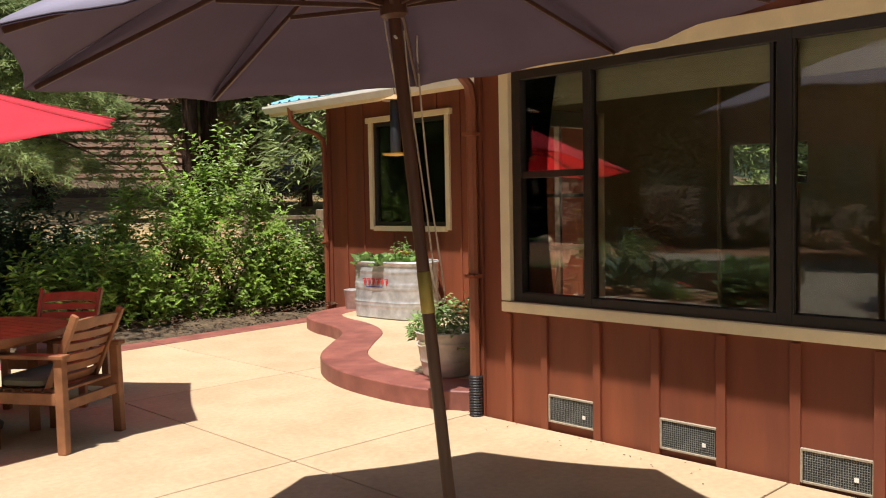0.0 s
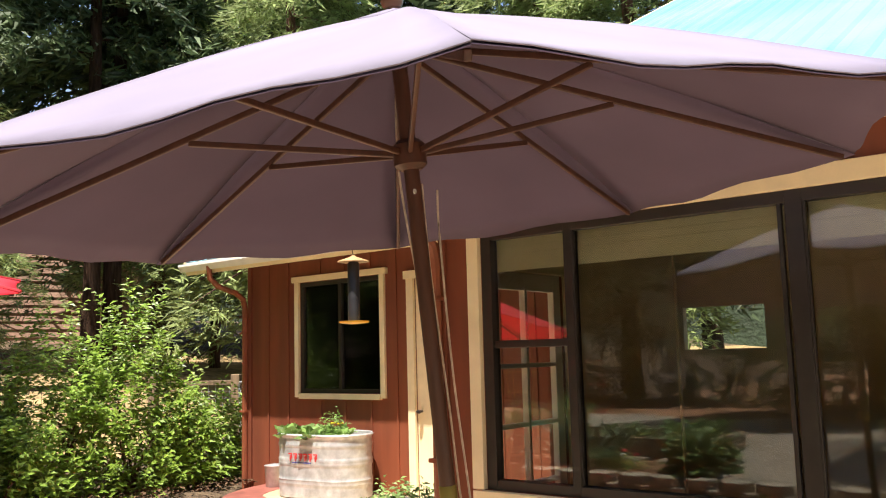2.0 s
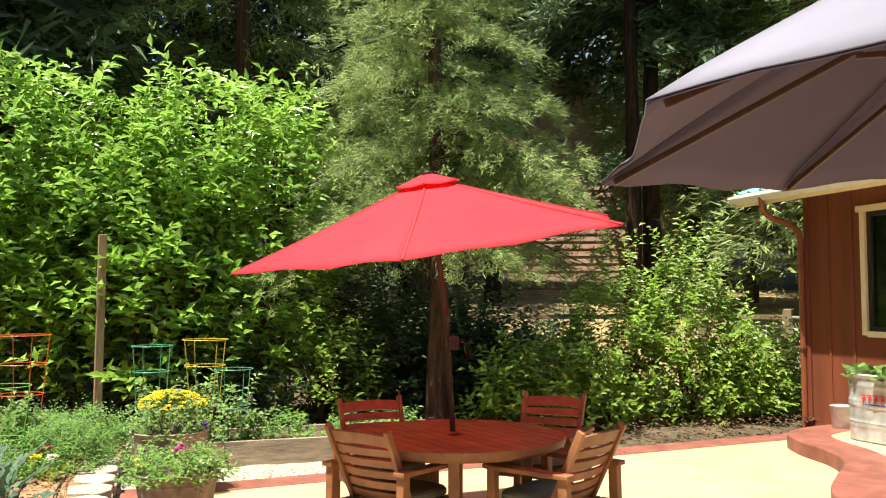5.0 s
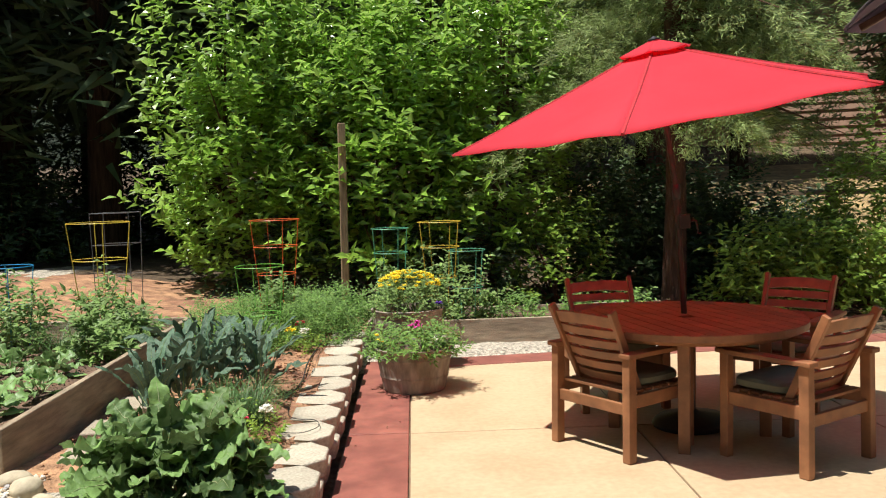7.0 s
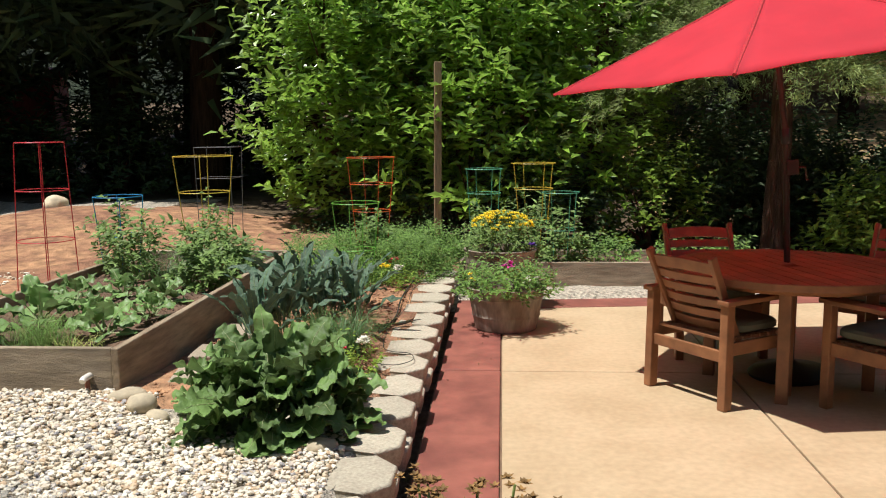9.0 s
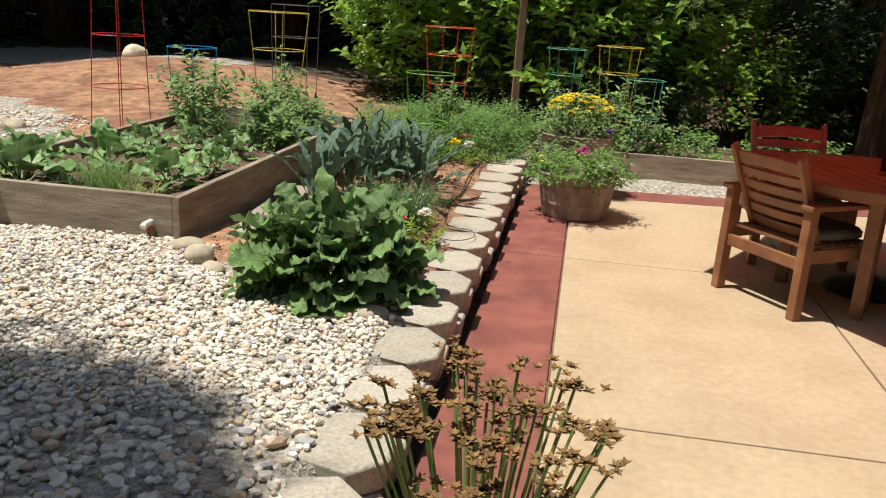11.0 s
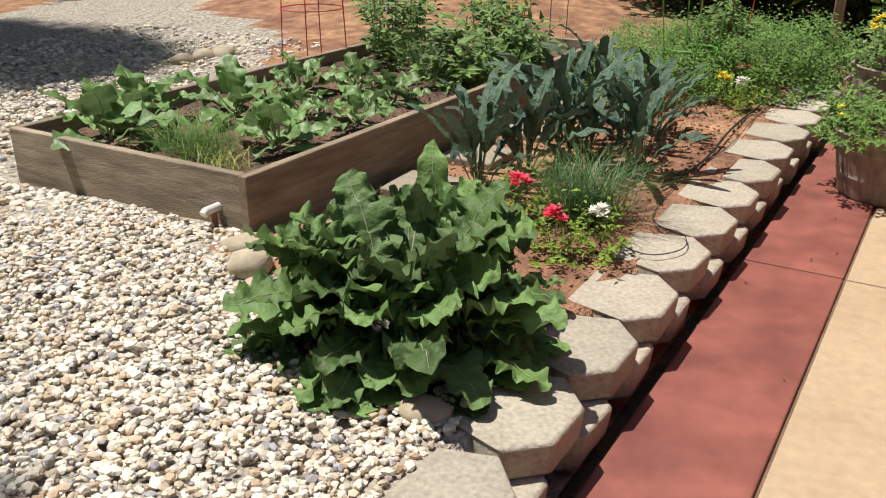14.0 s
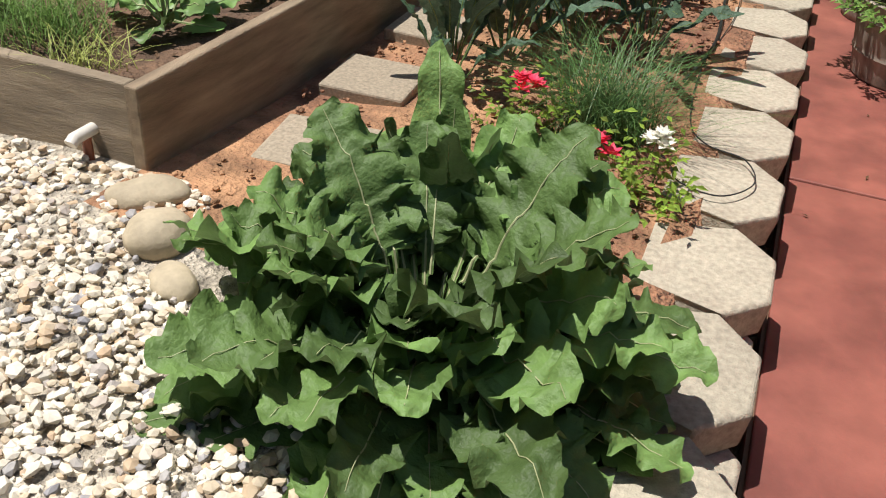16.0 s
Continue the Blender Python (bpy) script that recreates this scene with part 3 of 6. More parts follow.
def metal_roof(name, x0, z0, x1, slope, y0, y1, label):
    e = base(name, pose(0, 0, 0), label, "roof", kind="structure")
    z1 = z0 + (x1 - x0) * slope
    s = Solid()
    pitch, prof = 0.23, ((0, 0), (0.03, 0.0), (0.05, 0.022), (0.08, 0.022), (0.10, 0.0), (0.165, 0), (0.172, 0.006), (0.18, 0))
    ys = [(y1 - k * pitch - a, h) for k in range(int((y1 - y0) / pitch)) for a, h in prof]
    v = [(x0, y, z0 + h) for y, h in ys] + [(x1, y, z1 + h) for y, h in ys]
    n = len(ys)
    s.add(v, [(i, i + 1, n + i + 1, n + i) for i in range(n - 1)])
    s.make("sheet", BLUE_ROOF, e, thick=0.003)
    Solid().add([(x0, y1, z0 - 0.03), (x1, y1, z1 - 0.03), (x1, y0, z1 - 0.03), (x0, y0, z0 - 0.03), (x0, y1, z0 - 0.006), (x1, y1, z1 - 0.006), (x1, y0, z1 - 0.006), (x0, y0, z0 - 0.006)],
                [(0, 1, 2, 3), (7, 6, 5, 4), (0, 4, 5, 1), (1, 5, 6, 2), (2, 6, 7, 3), (3, 7, 4, 0)]).make("deck", WHITE, e)
    Solid().box((x0 + 0.03, (y0 + y1) / 2, z0 - 0.10), (0.025, y1 - y0, 0.14)).make("fascia", TRIM, e, bevel=0.003)
    g = Solid()
    prof2 = ((0.0, 0.0), (0.0, -0.09), (-0.07, -0.10), (-0.115, -0.03), (-0.115, 0.0), (-0.108, 0.0), (-0.108, -0.028), (-0.066, -0.093), (-0.006, -0.084), (-0.006, 0.0))
    m = len(prof2)
    g.add([(x0 + 0.016 + a, y, z0 - 0.035 + b) for y in (y0, y1) for a, b in prof2], [(i, (i + 1) % m, m + (i + 1) % m, m + i) for i in range(m)] + [tuple(range(m)), tuple(range(m, 2 * m))[::-1]])
    g.make("gutter", WHITE, e)
    Solid().bar((x0, y1 - 0.012, z0 - 0.06), (x1, y1 - 0.012, z1 - 0.06), 0.025, 0.14).make("barge_board", TRIM, e, bevel=0.003)
    return e


metal_roof("roof_1", 3.93, 2.71, 10.6, 0.53, -5, 4.82, "pale blue ribbed metal house roof with cream fascia")
metal_roof("roof_2", 6.98, 2.95, 11.5, 0.30, 4.5, 10.75, "pale blue ribbed metal porch roof with white gutter")


def room():
    """The dim room behind the wide window."""
    x0, x1, y0, y1, z0, z1 = 4.70, 8.2, -2.2, 4.28, 0.12, 2.72
    tagged(Solid().box(((x0 + x1) / 2, 1.04, z0 - 0.03), (x1 - x0, 6.48, 0.06)).box((7.9, 5.95, z0 - 0.03), (0.6, 3.34, 0.06)).make("floor", WOOD_FLOOR), "brown wooden floor inside the house", "floor", kind="structure")
    tagged(Solid().box(((x0 + x1) / 2, 1.04, z1 + 0.03), (x1 - x0, 6.48, 0.06)).box((7.9, 5.95, z1 + 0.03), (0.6, 3.34, 0.06)).make("ceiling", PLASTER), "cream plaster ceiling inside the house", "ceiling", kind="structure")
    back = Solid()
    for ya, yb, za, zb in ((-2.2, 3.6, z0, z1), (4.38, 7.6, z0, z1), (3.6, 4.38, z0, 1.64), (3.6, 4.38, 2.04, z1)):
        back.box((x1 + 0.04, (ya + yb) / 2, (za + zb) / 2), (0.08, yb - ya, zb - za))
    tagged(back.make("wall_room_back", PLASTER), "cream plaster back wall with a small window", "wall", kind="structure")
    side = Solid().box((4.77, 4.225, 1.42), (0.14, 0.06, 2.6)).box((6.69, 4.225, 1.42), (1.82, 0.06, 2.6)).box((5.31, 4.225, 2.46), (0.94, 0.06, 0.52))
    tagged(side.make("wall_room_side", PLASTER), "cream plaster side wall with a glazed door", "wall", kind="structure")
    for nm, c, q in (("wall_room_end", (6.4, y0 - 0.04, 1.42), (x1 - x0, 0.08, 2.6)), ("wall_hall_end", (7.9, 7.64, 1.42), (0.7, 0.08, 2.6)), ("wall_hall_side", (7.665, 5.9, 1.42), (0.04, 3.4, 2.6))):
        tagged(Solid().box(c, q).make(nm, PLASTER), "cream plaster wall inside the house", "wall", kind="structure")
    d = base("door_2", pose(5.31, 4.29, 0.14), "white glazed door with small panes to the porch", "door", kind="structure")
    s = Solid()
    for x, w in ((-0.42, 0.12), (0.42, 0.12), (0, 0.03)):
        s.box((x, 0, 1.03), (w, 0.05, 2.06))
    for z, w in ((0.12, 0.24), (2.0, 0.12), (0.62, 0.03), (1.02, 0.03), (1.42, 0.03)):
        s.box((0, 0, z), (0.9, 0.045, w))
    s.make("frame", WHITE, d, bevel=0.004)
    for y, w, h, z in ((4.78, 0.30, 0.56, 2.03), (1.4, 0.6, 0.5, 1.7)):
        p = base("picture_frame", pose(8.18, y, z), "dark wooden picture frame with pale mat on wall", "picture")
        f = Solid()
        for sy in (-1, 1):
            f.box((0, sy * w / 2, 0), (0.03, 0.045, h + 0.045)).box((0, 0, sy * h / 2), (0.03, w - 0.045, 0.045))
        f.make("frame", BRONZE, p, bevel=0.004)
        Solid().box((0.008, 0, 0), (0.006, w - 0.04, h - 0.04)).make("mat", PLASTER, p)
        Solid().box((0.003, 0, 0), (0.006, w - 0.2, h - 0.25)).make("print", POST_WOOD, p)
    for a, b in ((3.44, 2.26), (2.15, 1.0), (4.04, 3.52)):
        v = base("roman_blind", pose(4.64, (a + b) / 2, 2.20), "raised cream folded fabric blind in the window", "blind", "window blinds")
        q = Solid()
        for k, zf in enumerate((0.115, 0.052, -0.002)):
            q.box((-0.008 * k, 0, zf), (0.012, a - b, 0.09 if k < 2 else 0.105))
        q.make("folds", TRIM, v, bevel=0.004)


room()


def porch_blind():
    y0, y1 = FW[0] + 0.05, FW[1] - 0.05
    v = base("slatted_blind", pose(7.60, (y0 + y1) / 2, 2.45), "raised cream slatted blind in the porch window", "blind")
    q = Solid()
    for k in range(9):
        q.box((0, 0, 0.10 - 0.022 * k), (0.03, y1 - y0, 0.006), pose(0, 0, 0, 0, 18, 0))
    q.box((0, 0, 0.112), (0.035, y1 - y0, 0.02)).make("slats", TRIM, v)


porch_blind()


def foundation_vent():
    e = base("foundation_vent", pose(4.53, 3.59, 0.145), "framed dark mesh foundation vent in the siding", "vent", "foundation vents")
    f = Solid()
    for sy in (-1, 1):
        f.box((0, sy * 0.182, 0), (0.02, 0.014, 0.185)).box((0, 0, sy * 0.086), (0.02, 0.35, 0.014))
    f.make("frame", PAVER, e, bevel=0.003)
    Solid().box((0.004, 0, 0), (0.008, 0.352, 0.16)).make("backing", BLACK, e)
    g = Solid()
    for k in range(26):
        g.bar((-0.003, -0.163 + k * 0.013, -0.078), (-0.003, -0.163 + k * 0.013, 0.078), 0.002, 0.002)
    for k in range(12):
        g.bar((-0.004, -0.166, -0.072 + k * 0.013), (-0.004, 0.166, -0.072 + k * 0.013), 0.002, 0.002)
    g.make("mesh", shader("dull_wire_mesh", (0.20, 0.21, 0.19), 0.5, bump=0), e)
    Solid().box((-0.008, -0.1, -0.02), (0.004, 0.022, 0.022)).make("tag", WHITE, e)
    return e


vent = foundation_vent()
for k in range(1, 6):
    copy_thing(vent, pose(4.53, 3.59 - 0.842 * k, 0.145 - 0.02 * k))


def downspout(name, pts, label, foot=None):
    e = base(name, pose(0, 0, 0), label, "downspout")
    Solid().tube(pts, 0.038, 8).make("pipe", GUTTER, e, smooth=True)
    if foot:
        x, y, z0, z1 = foot
        Solid().turned((x, y, z0), [(0.046 + 0.006 * (k % 2), k * (z1 - z0) / 30) for k in range(31)], 16).make("corrugated_foot", BLACK, e)
    for z in (1.0, 2.0):
        Solid().box((pts[-1][0], pts[-1][1], z), (0.10, 0.095, 0.025)).make("strap", GUTTER, e)


downspout("downspout", [(3.89, 4.55, 2.62), (3.92, 4.54, 2.52), (4.10, 4.50, 2.46), (4.38, 4.42, 2.42), (4.46, 4.40, 2.34), (4.48, 4.40, 2.22), (4.48, 4.40, 0.25)], "brown metal downspout with black corrugated foot", (4.48, 4.40, 0.0, 0.29))
downspout("downspout", [(6.93, 10.15, 2.86), (6.95, 10.15, 2.70), (7.05, 10.12, 2.60), (7.3, 10.08, 2.52), (7.42, 10.08, 2.44), (7.45, 10.08, 2.32), (7.45, 10.08, 0.0)], "brown metal downspout at the porch corner")


# ---- parasols ----
SEAM = shader("dark_red_seam", (0.42, 0.022, 0.03), 0.9, scale=60, bump=0.2)


def parasol(name, foot, lean, rim, radius, sides, phase, top, label, canvas, pole_mat, pole_r, sag, vent, struts=True, shade_side=None, bulge=0.035, joint=None, tilt=(0, 0), runner_at=0.11):
    """A pole that leans, ribs, struts and a scalloped canvas of several panels."""
    axis = Vector((lean[0], lean[1], 1)).normalized()
    u = (Vector((1, 0, 0)) - axis * axis.x).normalized()
    v = axis.cross(u)
    m = Matrix((u, v, axis)).transposed().to_4x4()
    m.translation = Vector(foot)
    e = base(name, m, label, "parasol")
    head = Matrix()
    if joint:
        lean_to = Vector((tilt[0], tilt[1], 1)).normalized()
        side = (Vector((1, 0, 0)) - lean_to * lean_to.x).normalized()
        turn = Matrix((side, lean_to.cross(side), lean_to)).transposed().to_4x4()
        head = Matrix.Translation((0, 0, joint)) @ turn @ Matrix.Translation((0, 0, -joint))
        Solid().turned((0, 0, joint - 0.05), [(pole_r, 0), (pole_r + 0.008, 0.01), (pole_r + 0.008, 0.09), (pole_r, 0.10)], 14).make("tilt_joint", BLACK, e, smooth=True)
    Solid().tube([(0, 0, 0), (0, 0, joint or 1.0)] + [head @ Vector((0, 0, top - 0.02))], pole_r, 14).make("pole", pole_mat, e, smooth=True)
    tip = [Vector((radius * math.cos(radians(phase - 360 / sides * k)), radius * math.sin(radians(phase - 360 / sides * k)), rim)) for k in range(sides)]
    crown = Vector((0, 0, top))
    # canvas
    s, rows, cols = Solid(), 12, 10
    for k in range(sides):
        a, b = tip[k], tip[(k + 1) % sides]
        grid = []
        for i in range(rows + 1):
            t = (i / rows) if not vent else 0.10 + 0.90 * i / rows
            for j in range(cols + 1):
                w = j / cols
                ea, eb = crown.lerp(a, t), crown.lerp(b, t)
                bow = bulge * math.sin(math.pi * t)
                p = ea.lerp(eb, w)
                p.z += bow * 0.9
                hollow = math.sin(math.pi * w)
                p = p.lerp(Vector((0, 0, p.z)), sag * 0.55 * hollow * t * t)
                p.z -= sag * 0.5 * hollow * t * (1.3 - t) - 0.012 * math.sin(9 * w + 5 * t + k) * t * 0.35
                if i == rows:
                    p.z -= 0.006 * math.sin(14 * w + k)
                grid.append(p)
        s.add(grid, [(i * (cols + 1) + j, (i + 1) * (cols + 1) + j, (i + 1) * (cols + 1) + j + 1, i * (cols + 1) + j + 1) for i in range(rows) for j in range(cols)])
    s.make("canopy", canvas, e, at=head, smooth=True, thick=0.003)
    # extra sheet just under the canvas holds the painted shade
    if shade_side:
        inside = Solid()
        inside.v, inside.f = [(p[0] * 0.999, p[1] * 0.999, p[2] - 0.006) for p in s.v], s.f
        inside.make("canopy_underside", shade_side, e, at=head, smooth=True, thick=0.002)
    if vent:
        c = Solid()
        for k in range(sides):
            a, b = tip[k], tip[(k + 1) % sides]
            g = []
            for t in (0.0, 0.07, 0.13, 0.17):
                for w in (0, 0.25, 0.5, 0.75, 1):
                    p = crown.lerp(a, t).lerp(crown.lerp(b, t), w)
                    p.z += 0.034 - 0.014 * math.sin(math.pi * w) * (t / 0.17)
                    g.append(p)
            c.add(g, [(i * 5 + j, i * 5 + 5 + j, i * 5 + 6 + j, i * 5 + j + 1) for i in range(3) for j in range(4)])
        c.make("vent_cap", canvas, e, at=head, smooth=True, thick=0.003)
        Solid().turned((0, 0, top + 0.026), [(0.04, 0), (0.04, 0.008), (0.018, 0.014), (0.010, 0.022), (0.0, 0.026)], 14).make("finial", BLACK, e, at=head, smooth=True)
    else:
        Solid().turned((0, 0, top - 0.01), [(0.03, 0), (0.024, 0.02), (0.034, 0.035), (0.036, 0.055), (0.03, 0.085), (0.015, 0.105), (0.0, 0.11)], 16).make("finial", TEAK, e, at=head, smooth=True)
        c = Solid()
        for k in range(sides):
            a, b = tip[k], tip[(k + 1) % sides]
            g = []
            for t in (0.0, 0.06, 0.12):
                for w in (0, 0.5, 1):
                    p = crown.lerp(a, t).lerp(crown.lerp(b, t), w)
                    p.z += 0.012 - 0.006 * math.sin(math.pi * w) * t / 0.12
                    g.append(p)
            c.add(g, [(i * 3 + j, i * 3 + 3 + j, i * 3 + 4 + j, i * 3 + j + 1) for i in range(2) for j in range(2)])
        c.make("vent_cap", canvas, e, at=head, smooth=True, thick=0.003)
    hub, r, st = Vector((0, 0, top - 0.09)), Solid(), Solid()
    runner = Vector((0, 0, rim + runner_at))
    for p in tip:
        q = p + Vector((0, 0, 0.0))
        r.bar(hub - Vector((0, 0, 0.02)), (hub.lerp(q, 0.97) - Vector((0, 0, 0.024))), 0.013, 0.019)
        if struts:
            st.bar(runner, hub.lerp(q, 0.46) - Vector((0, 0, 0.034)), 0.013, 0.018)
    r.make("ribs", pole_mat, e, at=head, bevel=0.003)
    if vent:
        seam = Solid()
        for p in tip:
            a = crown.lerp(p, 0.12)
            seam.tube([a.lerp(p, i / 10) + Vector((0, 0, bulge * 0.9 * math.sin(math.pi * (0.12 + 0.88 * i / 10)))) for i in range(11)], 0.010, 6)
        seam.make("seams", SEAM, e, at=head, smooth=True)
    if struts:
        st.make("struts", pole_mat, e, at=head, bevel=0.003)
        Solid().turned((0, 0, rim + runner_at - 0.045), [(0.032, 0), (0.05, 0.015), (0.05, 0.075), (0.034, 0.09)], 16).make("runner_hub", pole_mat, e, at=head, smooth=True)
        Solid().turned((0, 0, top - 0.14), [(0.034, 0), (0.048, 0.01), (0.048, 0.06), (0.034, 0.07)], 16).make("top_hub", pole_mat, e, at=head, smooth=True)
    return e


plum = parasol("wooden_parasol", (2.336, 2.459, 0), (-0.0820, 0.0500), 2.118, 1.391, 8, 133.9, 2.691, "open faded plum canvas parasol on a dark wooden pole", PLUM_CLOTH, POLE_WOOD, 0.024, 0.05, False, shade_side=PLUM_SHADE_SIDE, bulge=0.03, runner_at=0.129)
cord = smooth_line([(0.03, -0.01, 2.16), (0.035, 0.0, 1.9), (0.05, 0.0, 1.5), (0.055, 0.0, 1.22), (0.075, -0.01, 1.15), (0.085, -0.01, 1.22), (0.06, -0.02, 1.6), (0.06, -0.03, 2.0), (0.075, -0.03, 2.14)], 6)
cd = Solid().tube(cord, 0.0035, 5).tube(smooth_line([(0.01, 0.028, 2.5), (-0.02, 0.032, 2.2), (0.02, 0.035, 1.8), (0.04, 0.03, 1.4), (0.065, 0.02, 1.17)], 6), 0.0035, 5)
cd.make("cord", shader("pale_cord", (0.5, 0.42, 0.34), 0.9, scale=40, bump=0.2), plum, smooth=True)
Solid().tube([(-0.05, -0.045, 2.13), (0.065, 0.05, 2.13)], 0.005, 6).make("lock_pin", GALVANIZED, plum)
Solid().turned((0, 0, 1.12), [(0.0246, 0), (0.0262, 0.004), (0.0262, 0.152), (0.0246, 0.156)], 14).make("brass_sleeve", shader("dull_brass", (0.30, 0.25, 0.07), 0.45, 0.6), plum, smooth=True)
Solid().turned((0, 0, -0.0), [(0.22, 0.0), (0.23, 0.02), (0.21, 0.05), (0.06, 0.08), (0.04, 0.10), (0.036, 0.34), (0.026, 0.35)], 24).make("stand", BLACK, plum, smooth=True)

DARK_METAL = shader("dark_bronze_pole", (0.05, 0.03, 0.025), 0.4, 0.3, scale=10, amount=0.15, bump=0.03)
red = parasol("tilting_parasol", (1.80, 6.72, 0), (-0.051, 0.017), 2.005, 1.37, 6, 4.9, 2.443, "open bright red canvas parasol over the table", RED_CLOTH, DARK_METAL, 0.019, 0.035, True, struts=True, bulge=-0.012, joint=1.512, tilt=(-0.11, -0.088))
Solid().box((0.03, -0.02, 1.32), (0.07, 0.05, 0.09)).tube([(0.06, -0.03, 1.32), (0.10, -0.05, 1.32), (0.105, -0.055, 1.24), (0.12, -0.07, 1.24)], 0.007, 6).make("crank", DARK_METAL, red, bevel=0.006)
Solid().turned((0, 0, 0.0), [(0.24, 0.0), (0.25, 0.03), (0.22, 0.06), (0.06, 0.09), (0.035, 0.11), (0.03, 0.34), (0.02, 0.35)], 24).make("stand", BLACK, red, smooth=True)


# ---- round table and slatted armchairs ----
def table():
    e = base("round_table", pose(1.74, 6.60, 0, 0, 0, 12), "round slatted hardwood patio table under the parasol", "table")
    R = 0.70
    k = 15
    w = 2 * R / k
    for i in range(k):
        x = -R + (i + 0.5) * w
        L = lambda q: math.sqrt(max(R * R - q * q, 0.0004))
        a, b = x - w / 2 + 0.003, x + w / 2 - 0.003
        pts = [(a, -L(a)), ((a + b) / 2, -L((a + b) / 2)), (b, -L(b))]
        if abs(x) < 0.04:
            for sgn in (-1, 1):
                Solid().prism([(p, sgn * 0.04) for p, q in (pts if sgn > 0 else pts[::-1])] + [(p, -q * sgn) for p, q in (pts[::-1] if sgn > 0 else pts)], 0.705, 0.73).make("slat", TEAK, e, bevel=0.002)
        else:
            Solid().prism(pts + [(p, -q) for p, q in pts[::-1]], 0.705, 0.73).make("slat", TEAK, e, bevel=0.002)
    n = 40
    ring = Solid()
    ring.add([(r * math.cos(6.28319 * i / n), r * math.sin(6.28319 * i / n), z) for r, z in ((R + 0.012, 0.69), (R + 0.012, 0.732), (R - 0.05, 0.7), (R - 0.05, 0.66)) for i in range(n)],
             [(k * n + i, k * n + (i + 1) % n, ((k + 1) % 4) * n + (i + 1) % n, ((k + 1) % 4) * n + i) for k in range(4) for i in range(n)])
    ring.make("rim", TEAK, e, bevel=0.003)
    a = Solid()
    for t in (0, 90):
        c, s = math.cos(radians(t)), math.sin(radians(t))
        for o in (-0.06, 0.06):
            a.bar((-0.5 * c - o * s, -0.5 * s + o * c, 0.665), (0.5 * c - o * s, 0.5 * s + o * c, 0.665), 0.03, 0.07)
    a.make("frame", TEAK, e, bevel=0.003)
    for k in range(4):
        q = radians(238 + 90 * k)
        Solid().box((0.46 * math.cos(q), 0.46 * math.sin(q), 0.34), (0.07, 0.07, 0.70), pose(0, 0, 0, 0, 0, 238 + 90 * k)).make("leg", TEAK, e, bevel=0.006)


table()


